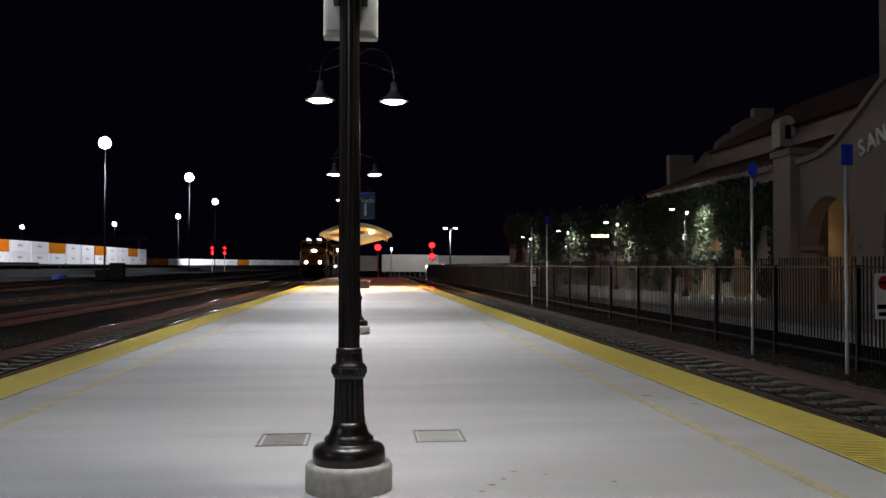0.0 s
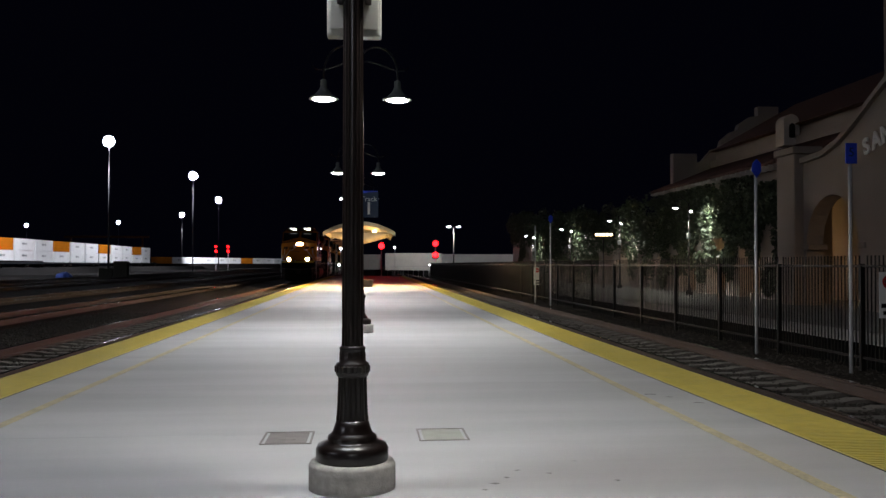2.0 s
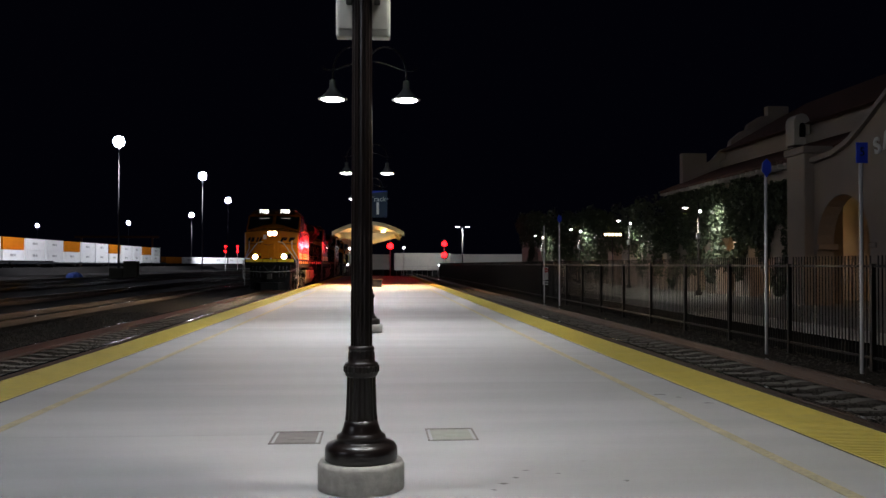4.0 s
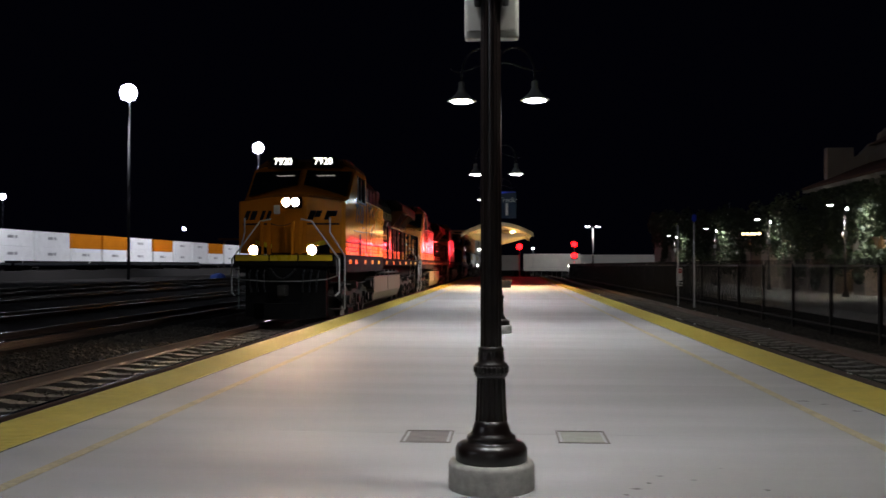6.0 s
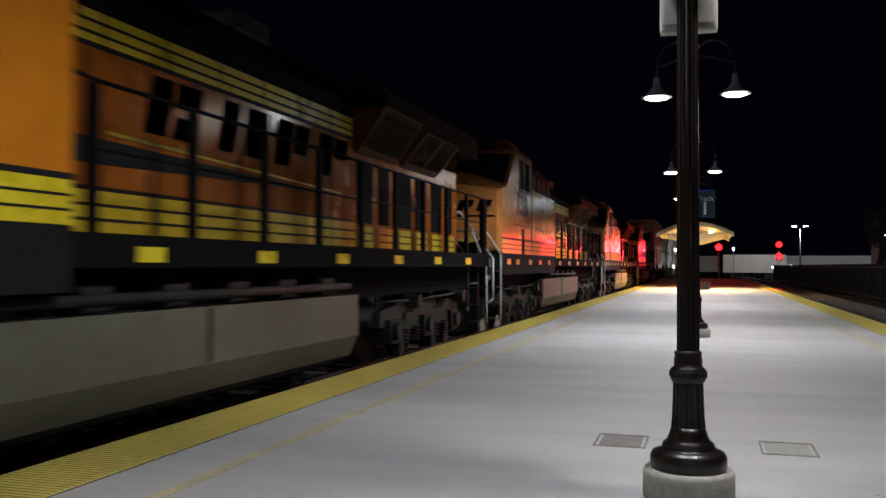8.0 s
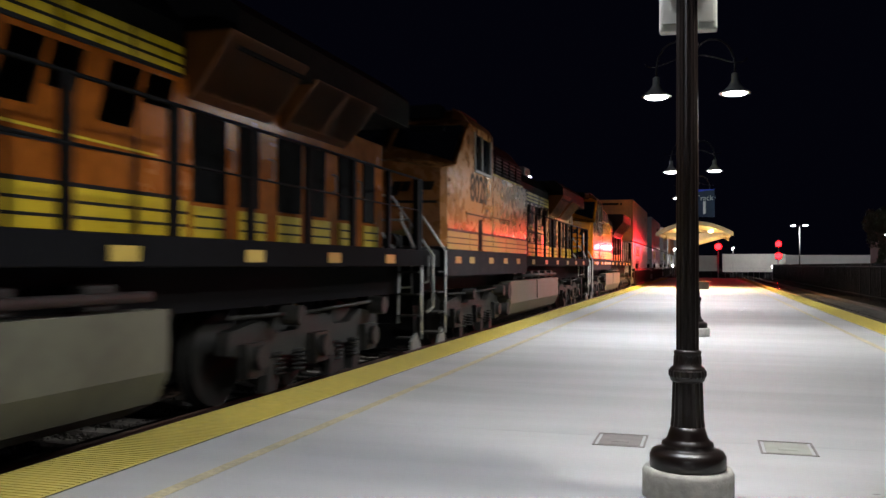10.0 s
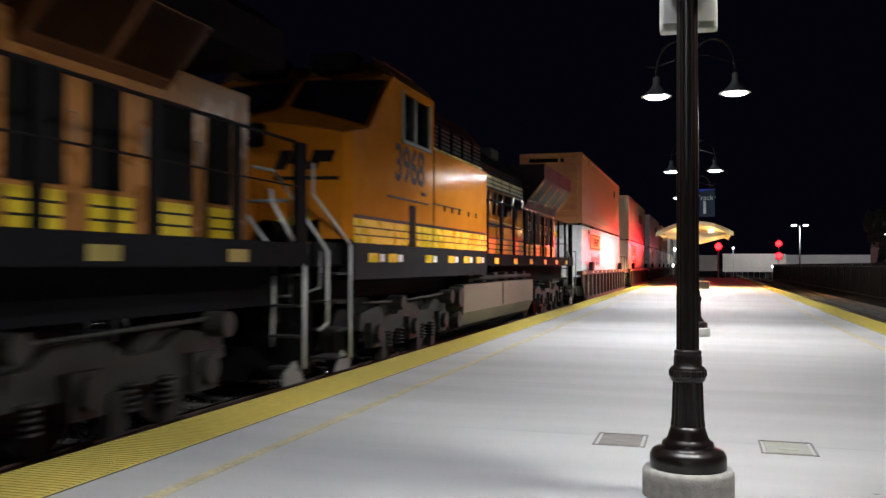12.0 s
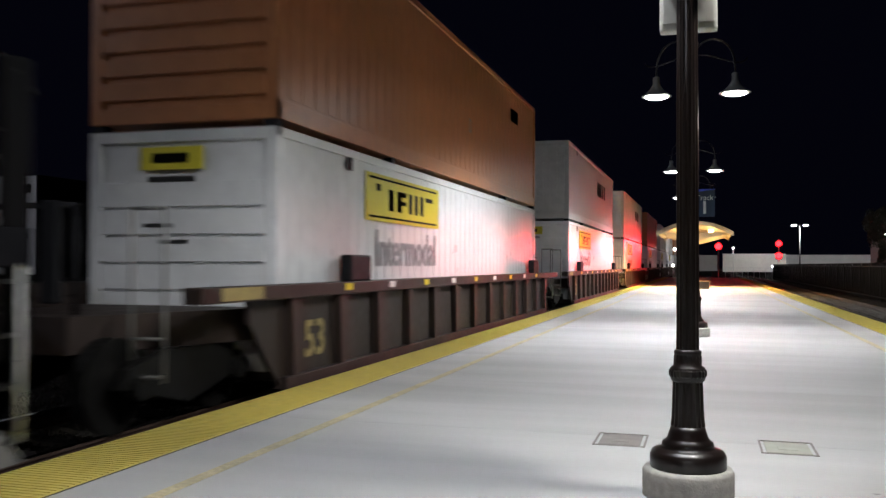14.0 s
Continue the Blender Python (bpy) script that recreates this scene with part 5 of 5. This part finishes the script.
part("side_box", bm, TANK_GREY, hut)

TARP_BLUE = material("blue_tarpaulin", (0.03, 0.07, 0.3), 0.5, vary=0.2)
bm = bmesh.new()
bmesh.ops.create_icosphere(bm, subdivisions=3, radius=1.0)
for v in bm.verts:
    lump = 1 + 0.16 * math.sin(5.1 * v.co.x + 2.0 * v.co.y) * math.cos(4.3 * v.co.y + 1.0)
    v.co = (v.co.x * 1.1 * lump, v.co.y * 0.8 * lump, max(v.co.z, -0.2) * 0.75 * lump)
tagged(part("tarpaulin", bm, TARP_BLUE, None, "", pose(-46, 139, -0.62)), "heap under a crumpled blue tarpaulin in the yard", "tarpaulin")

gantry = empty("yard_crane", pose(-120, 420, 0), "distant orange gantry crane over the containers", "crane")
for x in (-16, 16):
    bm = bmesh.new()
    box(bm, x - 0.35, x + 0.35, -0.35, 0.35, -0.75, 14)
    part("leg", bm, DULL_ORANGE, gantry)
bm = bmesh.new()
box(bm, -19, 19, -0.5, 0.5, 13.4, 14.3)
part("beam", bm, DULL_ORANGE, gantry)


# ---- right side: fence, poles, station ----
def fence():
    y, n = 5.2, 0
    bm = bmesh.new()
    box(bm, -0.009, 0.009, -0.009, 0.009, 0, 1.86)
    picket = mesh_of("picket", bm, FENCE_METAL)
    while y < 118:
        panel = empty("fence_panel", pose(8.2, y, -0.38), "black steel picket fence panel beside the track", "fence", "fence panels")
        bm = bmesh.new()
        box(bm, -0.04, 0.04, -0.04, 0.04, 0, 1.78, bevel=0.006)
        part("post", bm, FENCE_METAL, panel)
        for z in (0.2, 1.72):
            bm = bmesh.new()
            box(bm, -0.02, 0.02, 0.04, 2.96, z, z + 0.04)
            part("rail", bm, FENCE_METAL, panel)
        if n < 12:
            for k in range(25):
                ob = new("picket", picket)
                ob.parent = panel
                ob.matrix_basis = pose(0.03, 0.12 + k * 0.115, 0.06)
        else:
            bm = bmesh.new()
            for k in range(25):
                box(bm, 0.021, 0.039, 0.11 + k * 0.115, 0.13 + k * 0.115, 0.06, 1.92)
            tagged(part("picket_rest", bm, FENCE_METAL, panel), kind="stuff")
        y += 3.0
        n += 1


fence()


def sign_pole(x, y, h, shape, label):
    p = empty("sign_pole", pose(x, y, -0.42), label, "sign", "poles beside the track")
    bm = bmesh.new()
    lathe(bm, [(0.03, 0), (0.03, h)], 0, 0, 12)
    part("pole", bm, GREY_METAL_LIGHT, p)
    if shape:
        bm = bmesh.new()
        if shape == "diamond":
            prism(bm, [(0, -0.02), (0.1, 0.12), (0.085, 0.28), (0, 0.36), (-0.085, 0.28), (-0.1, 0.12)], -0.05, -0.035, "y")
            bmesh.ops.translate(bm, vec=(0, 0, h - 0.05), verts=bm.verts)
        else:
            box(bm, -0.1, 0.1, -0.05, -0.035, h - 0.02, h + 0.32, bevel=0.004)
        panel = part("panel", bm, BLUE_SIGN, p, "small blue sign panel")
        if shape == "rect":
            text_mesh("figure", "5", 0.2, NAVY_SIGN, panel, pose(0, -0.053, h + 0.16, 90, 0, 0))


GREY_METAL_LIGHT = material("pale_pole_paint", (0.68, 0.68, 0.7), 0.45, 0.0, vary=0.15)
sign_pole(7.77, 17.3, 3.62, "diamond", "pale pole with a small blue marker sign")
sign_pole(7.95, 14.1, 3.5, "rect", "pale pole with a blue number sign")
sign_pole(7.75, 41.0, 3.6, "", "plain pale pole beside the track")
sign_pole(7.85, 38.0, 3.65, "diamond", "pale pole with a small blue marker sign")


def no_entry(x, y, z, h):
    s = empty("warning_sign", pose(x, y, z), "white warning sign fixed to the fence", "sign", "signs on the fence")
    bm = bmesh.new()
    box(bm, -0.16, 0.16, -0.01, 0.0, 0, h, bevel=0.003)
    panel = part("panel", bm, WHITE, s)
    bm = bmesh.new()
    bmesh.ops.create_cone(bm, cap_ends=True, segments=24, radius1=0.11, radius2=0.11, depth=0.004, matrix=Matrix.Translation((0, -0.013, h - 0.15)) @ pose(0, 0, 0, 90))
    part("disc", bm, SIGN_RED, panel, "red disc")
    bars("bar", [(-0.08, 0.08, h - 0.17, h - 0.13, 0)], WHITE, panel, pose(0, -0.016, 0))
    bars("letter_bar", [(-0.13, 0.13, 0.16, 0.23, 0), (-0.1, 0.1, 0.05, 0.11, 0)], INK, panel, pose(0, -0.012, 0))


SIGN_RED = material("sign_red", (0.45, 0.02, 0.02), 0.45, vary=0.1)
no_entry(8.12, 13.3, 0.55, 0.72)
no_entry(8.12, 42.5, 0.4, 0.85)

# station pavement behind the fence
bm = bmesh.new()
box(bm, 12.4, 40, 0, 130, -0.6, -0.3)
tagged(part("pavement", bm, CONCRETE_OLD), "concrete forecourt in front of the station arcade", "pavement", kind="structure")


def arch_notch(yc, w, spring, z0, n=14):
    """Points of an arched opening from one foot to the other, for a wall outline in (y, z), going towards -y."""
    r = w / 2
    return [(yc + r, z0)] + [(yc + r * math.cos(math.pi * k / n), spring + r * math.sin(math.pi * k / n)) for k in range(n + 1)] + [(yc - r, z0)]


def station():
    st = empty("station_building", pose(0, 0, -0.3), "mission-style stucco station with arches and a tiled roof", "building")
    # curved gable front with two arches
    bm = bmesh.new()
    top = [(16.0, 5.6), (17.2, 5.7), (18.2, 6.4), (19.4, 7.6), (21.2, 8.6), (23.5, 9.1), (25.2, 9.2), (27.0, 8.95), (29.4, 8.0), (31.2, 7.0), (32.6, 6.3), (33.8, 5.98), (35.5, 5.88)]
    bottom = [(35.5, 0)] + arch_notch(33.3, 3.95, 2.45, 0) + arch_notch(27.4, 4.2, 2.9, 0) + arch_notch(21.0, 4.2, 2.9, 0) + [(16.0, 0)]
    prism(bm, top + bottom, 18.0, 18.7, "x")
    gable = part("gable_wall", bm, STUCCO, st, "curved stucco gable front with arches")
    for (y0, z0), (y1, z1) in zip(top, top[1:]):
        bm = bmesh.new()
        prism(bm, [(y0, z0), (y1, z1), (y1, z1 + 0.22), (y0, z0 + 0.22)], 17.82, 18.8, "x")
        part("coping", bm, STUCCO, st)
    bm = bmesh.new()
    box(bm, 17.6, 18.7, 35.5, 37.1, 0, 6.3, bevel=0.05)
    box(bm, 17.5, 18.8, 35.4, 37.2, 6.3, 6.6, bevel=0.04)
    part("pier", bm, STUCCO, st)
    for y in (31.1, 35.2, 29.7, 25.1):
        bm = bmesh.new()
        box(bm, 17.93, 18.78, y - 0.22, y + 0.22, 2.3, 2.5, bevel=0.03)
        part("impost", bm, STUCCO, st)
    # inner wall of the porch
    bm = bmesh.new()
    box(bm, 22.5, 22.9, 14, 58, 0, 8.5)
    part("inner_wall", bm, STUCCO, st)
    bm = bmesh.new()
    box(bm, 18.7, 22.5, 16, 36.9, 5.2, 5.4)
    box(bm, 20.0, 22.5, 36.9, 57, 5.2, 5.4)
    part("porch_ceiling", bm, STUCCO, st)
    for i, letter in enumerate("SAN"):
        ang = 15 - i * 2
        yy, zz = 30.75 - i * 0.62, 5.95 + i * 0.15
        text_mesh("letter", letter, 0.82, WHITE, st, Matrix.Translation((17.97, yy, zz)) @ pose(0, 0, 0, 0, 0, -90) @ pose(0, 0, 0, 90, 0, 0) @ pose(0, 0, 0, 0, 0, ang), "white metal letter", depth=0.03, bold=0.025)
    # side wing with its eave
    bm = bmesh.new()
    outline = [(57, 0), (57, 6.2), (36.9, 6.2), (36.9, 0)]
    for yc in (39.6, 44.0, 48.4, 52.8):
        outline += arch_notch(yc, 2.6, 2.2, 0)[::-1]
    prism(bm, outline, 19.4, 20.0, "x")
    part("arcade_wall", bm, STUCCO, st)
    bm = bmesh.new()
    vs = [bm.verts.new(p) for p in ((18.8, 36.9, 6.45), (18.8, 58.2, 6.45), (23.5, 58.2, 8.3), (23.5, 36.9, 8.3))]
    bmesh.ops.solidify(bm, geom=[bm.faces.new(vs)], thickness=0.14)
    part("eave_roof", bm, TILE_ROOF, st, "red clay tile roof")
    for k in range(34):
        bm = bmesh.new()
        box(bm, 18.72, 19.5, 37.2 + k * 0.62, 37.32 + k * 0.62, 6.22, 6.38)
        part("rafter_tail", bm, STUCCO_PALE, st)
    bm = bmesh.new()
    for k in range(70):
        y = 36.95 + k * 0.304
        rod(bm, (18.8, y, 6.47), (23.5, y, 8.34), 0.09, 6)
    tagged(part("roof_tiles", bm, TILE_ROOF, st), kind="stuff")
    # end gable with a stepped curve
    bm = bmesh.new()
    top = [(20.0, 8.2), (20.0, 9.0), (21.6, 9.0), (21.6, 8.4), (22.0, 8.55), (22.7, 9.3), (23.2, 9.45), (23.3, 9.9), (24.0, 10.5), (24.4, 10.6), (24.5, 11.0), (25.3, 11.5), (25.8, 11.55), (25.8, 12.2), (27.2, 12.2), (27.2, 11.6), (34, 10.4), (34, 0), (20.0, 0)]
    prism(bm, top, 57.0, 57.6, "y")
    part("end_gable", bm, STUCCO, st)
    # main block and its roof
    bm = bmesh.new()
    box(bm, 22.9, 34, 14, 57, 0, 9.2)
    part("main_block", bm, STUCCO, st)
    bm = bmesh.new()
    prism(bm, [(22.4, 9.1), (28.4, 12.4), (34.4, 9.1)], 14, 57, "y")
    part("main_roof", bm, TILE_ROOF, st)
    bm = bmesh.new()
    prism(bm, [(21.88, 8.0)] + [(22.3 - 0.42 * math.cos(math.pi * k / 10), 9.2 + 0.45 * math.sin(math.pi * k / 10)) for k in range(11)] + [(22.72, 8.0)], 45.2, 46.2, "y")
    dormer = part("dormer", bm, STUCCO_PALE, st)
    bm = bmesh.new()
    prism(bm, [(22.14, 8.4)] + [(22.3 - 0.16 * math.cos(math.pi * k / 8), 8.95 + 0.22 * math.sin(math.pi * k / 8)) for k in range(9)] + [(22.46, 8.4)], 45.16, 45.2, "y")
    part("niche", bm, INK, dormer)
    # corner tower near the front
    bm = bmesh.new()
    box(bm, 21, 27, 27.6, 34.6, 9, 17)
    part("tower", bm, STUCCO, st)
    return st


STUCCO_PALE = material("pale_rafter_paint", (0.5, 0.45, 0.4), 0.8, vary=0.15)
station()


def arcade():
    """A long free-standing arcade, grown over with ivy."""
    ar = empty("arcade", pose(0, 0, -0.3), "long stucco arcade overgrown with ivy", "arcade")
    bm = bmesh.new()
    y0, y1 = 58.2, 118.0
    outline = [(y1, 0), (y1, 4.6), (y0, 4.6), (y0, 0)]
    y = y0 + 3
    while y < y1 - 3:
        outline += arch_notch(y, 2.7, 2.0, 0)[::-1]
        y += 4.6
    prism(bm, outline, 19.3, 20.0, "x")
    part("arcade_wall", bm, STUCCO, ar)
    bm = bmesh.new()
    box(bm, 24.0, 24.4, y0, y1, 0, 4.6)
    part("back_wall", bm, STUCCO, ar)


arcade()


def ivy(name, clumps, count, seed, label):
    """Leaves in clumps (x, y, z, rx, ry, rz)."""
    rg = np.random.default_rng(seed)
    verts, faces = [], []
    for x, y, z, rx, ry, rz, n in clumps:
        for _ in range(int(n * count)):
            d = rg.normal(size=3)
            d /= np.linalg.norm(d)
            c = np.array((x, y, z)) + d * np.array((rx, ry, rz)) * rg.uniform(0.55, 1.08)
            u = rg.normal(size=3)
            u /= np.linalg.norm(u)
            v = np.cross(u, rg.normal(size=3))
            v /= np.linalg.norm(v)
            sz = rg.uniform(0.07, 0.17)
            i = len(verts)
            verts += [c - u * sz, c + v * sz * 0.6, c + u * sz, c - v * sz * 0.6]
            faces.append((i, i + 1, i + 2, i + 3))
    me = bpy.data.meshes.new(name)
    me.from_pydata([tuple(p) for p in verts], [], faces)
    me.materials.append(LEAF)
    return tagged(new(name, me), label, "foliage", kind="stuff")


rg = random.Random(9)
clumps = []
y = 38.0
while y < 57:
    clumps.append((19.15, y + rg.uniform(-0.5, 0.5), rg.uniform(4.2, 5.6), 0.3, 1.0, 0.8, 0.9))
    clumps.append((19.1, y, rg.uniform(2.8, 4.9), 0.35, rg.uniform(0.7, 1.3), rg.uniform(0.7, 1.4), 1.0))
    if rg.random() < 0.6:
        clumps.append((19.2, y + rg.uniform(-1, 1), rg.uniform(0.6, 2.2), 0.3, 0.5, rg.uniform(0.6, 1.1), 0.7))
    y += 0.85
ivy("ivy", clumps, 520, 3, "dark green ivy hanging over the station arcade wall")
clumps = []
y = 58.0
while y < 118:
    clumps.append((18.9 + rg.uniform(-0.4, 0.3), y, rg.uniform(3.6, 4.9) + max(0, y - 66) * 0.045, 0.7, rg.uniform(1.0, 1.8), rg.uniform(0.8, 1.5), 1.0))
    clumps.append((19.4, y + rg.uniform(-1, 1), 3.2 + max(0, y - 66) * 0.03, 0.6, 1.0, 1.2, 0.6))
    if rg.random() < 0.45:
        clumps.append((19.0, y, rg.uniform(1.2, 3.0), 0.4, 0.6, rg.uniform(0.8, 1.4), 0.7))
    y += 1.2
ivy("ivy", clumps, 420, 5, "dark ivy and shrubs over the long arcade")


def forecourt_lamp(x, y, board=False):
    post = empty("forecourt_lamp", pose(x, y, -0.3), "dark lamp post with a bright lamp before the arcade", "lamp post", "forecourt lamps")
    bm = bmesh.new()
    lathe(bm, [(0.2, 0), (0.2, 0.15), (0.1, 0.3), (0.06, 0.6), (0.05, 5.1)], 0, 0, 14)
    part("shaft", bm, BLACK_METAL, post)
    bm = bmesh.new()
    pipe(bm, [(0, 0, 5.05), (-0.3, 0, 5.3), (-0.65, 0, 5.25), (-0.75, 0, 5.05)], 0.02)
    part("arm", bm, BLACK_METAL, post)
    bm = bmesh.new()
    lathe(bm, [(0.3, 4.8), (0.2, 4.84), (0.07, 4.95), (0.05, 5.05)], -0.75, 0, 18)
    part("shade", bm, BLACK_METAL, post)
    bm = bmesh.new()
    lathe(bm, [(0.02, 4.74), (0.15, 4.78), (0.15, 4.8)], -0.75, 0, 16)
    part("lamp_glass", bm, BULB, post, "glowing lamp glass")
    bm = bmesh.new()
    box(bm, -0.17, 0.03, -0.2, -0.05, 3.1, 3.42, bevel=0.02)
    part("sign_box", bm, WHITE, post, "small white box")
    bm = bmesh.new()
    box(bm, 0.02, 0.2, 0.08, 0.2, 4.55, 4.68, bevel=0.02)
    part("floodlight", bm, BULB, post, "white floodlight facing the wall")
    spot("forecourt_light", (x - 0.75, y, 4.35), (x - 0.75, y, 0), 600, (0.95, 1.0, 0.95), 150, 0.5, 0.1)
    spot("wall_light", (x + 0.35, y, 4.3), (19.6, y + 0.4, 3.4), 420, (0.95, 1.0, 0.92), 120, 0.7, 0.1)
    if board:
        led = empty("departure_board", pose(x - 1.3, y - 0.4, 3.3), "dark departure board with amber digits", "sign")
        bm = bmesh.new()
        box(bm, -0.75, 0.85, -0.06, 0.06, 0, 0.36, bevel=0.02)
        part("case", bm, INK, led)
        bars("digits", [(-0.6 + 0.26 * k, -0.42 + 0.26 * k, 0.1, 0.28, 0) for k in range(5)], AMBER, led, pose(0, -0.064, 0), "amber glowing digits")
        bm = bmesh.new()
        box(bm, -0.03, 0.03, -0.03, 0.03, -3.6, 0.0)
        part("stand", bm, BLACK_METAL, led)


def porch_lantern(x, y):
    lan = empty("porch_lantern", pose(x, y, 3.6), "warm lantern added under the arcade", "lantern", "porch lanterns")
    bm = bmesh.new()
    box(bm, -0.09, 0.09, -0.09, 0.09, 0, 0.28, bevel=0.02)
    part("lantern_glass", bm, WARM_GLOW, lan, "warm glowing glass")
    bm = bmesh.new()
    box(bm, -0.11, 0.11, -0.11, 0.11, 0.28, 0.33)
    rod(bm, (0, 0, 0.33), (0, 0, 1.3), 0.012)
    part("hanger", bm, BLACK_METAL, lan)
    spot("lantern_light", (x, y, 3.5), (x, y, 0), 60, (1.0, 0.62, 0.3), 165, 0.5, 0.1)


# no lantern is seen; these are added so the arches glow warm inside
for lx, ly in ((19.3, 30.3), (21.3, 42.3), (21.3, 48.0), (21.3, 54.0), (21.3, 66.0)):
    porch_lantern(lx, ly)
AMBER = glow("amber_digits", (1.0, 0.75, 0.4), 6)
forecourt_lamp(17.6, 47.7)
forecourt_lamp(17.9, 62.3, True)
forecourt_lamp(17.9, 78.0)
forecourt_lamp(17.9, 96.0)


# ---- distance ----
def distant_pole(x, y, h):
    p = empty("street_lamp", pose(x, y, -0.75), "far twin-headed street lamp", "street lamp", "far street lamps")
    bm = bmesh.new()
    lathe(bm, [(0.12, 0), (0.08, h)], 0, 0, 10)
    box(bm, -0.9, 0.9, -0.04, 0.04, h - 0.06, h)
    part("pole", bm, TOWER_STEEL, p)
    for s in (-1, 1):
        bm = bmesh.new()
        box(bm, s * 0.8 - 0.3, s * 0.8 + 0.3, -0.15, 0.15, h, h + 0.12, bevel=0.03)
        part("lamp_head", bm, BULB, p)


distant_pole(13.4, 140, 8.0)
spot("street_light", (13.4, 139.5, 6.9), (13.4, 142, 0), 3000, (1.0, 0.98, 0.95), 160, 0.4, 0.2)


def marker_lamp(x, y, h):
    p = empty("marker_lamp", pose(x, y, -0.75), "small white lamp on a thin post beyond the platform", "lamp", "small far lamps")
    bm = bmesh.new()
    lathe(bm, [(0.05, 0), (0.04, h)], 0, 0, 8)
    part("post", bm, GREY_METAL, p)
    bm = bmesh.new()
    lathe(bm, [(0.05, h), (0.1, h + 0.04), (0.11, h + 0.15), (0.06, h + 0.2)], 0, 0, 12)
    part("lamp_glass", bm, BULB, p, "glowing lamp glass")


for mx, my, mh in ((3.4, 116, 4.2), (12.9, 148, 2.2), (-3.3, 106, 3.9), (-3.7, 112, 2.0), (16.6, 152, 2.0), (9.5, 138, 1.9)):
    marker_lamp(mx, my, mh)
spot("marker_light", (3.4, 115.6, 4.2), (5, 150, 1.5), 3500, (1.0, 0.95, 0.9), 110, 0.5, 0.15)


def trailer(x, y, w, mat, label):
    t = empty("trailer", pose(x, y, -0.75), label, "trailer", "far trailers")
    bm = bmesh.new()
    box(bm, 0, w, 0, 2.6, 1.1, 4.0, bevel=0.05)
    part("body", bm, mat, t)
    bm = bmesh.new()
    for k in (1.5, 2.8, w - 2.8, w - 1.5):
        m = Matrix.Translation((k, 0.3, 0.5)) @ pose(0, 0, 0, 90)
        bmesh.ops.create_cone(bm, cap_ends=True, segments=18, radius1=0.5, radius2=0.5, depth=0.4, matrix=m)
    part("wheels", bm, INK, t)


trailer(2.8, 150, 9.5, CONT_GREY, "grey trailer parked beyond the platform end")
trailer(13.5, 165, 15, CONT_WHITE, "white trailer parked beyond the tracks")
trailer(-2.5, 172, 4.8, CONT_GREY, "grey trailer parked beyond the platform end")

bm = bmesh.new()
for k in range(9):
    box(bm, 2.2 + k * 0.6, 2.25 + k * 0.6, 104.2, 104.25, 0, 1.1)
box(bm, 2.2, 7.05, 104.19, 104.26, 1.08, 1.13)
tagged(part("end_railing", bm, GREY_METAL), "steel railing at the platform end", "railing")


def motions():
    steps = [0, 0.1, 0.25, 0.5] + [k * 0.5 for k in range(2, 28)] + [13.75, 13.9, 14.0]
    for thing, off in TRAIN:
        walk(thing, [(t, pose(TRACK_1, HEAD_AT_0 - SPEED * t + off, RAIL)) for t in steps])


motions()
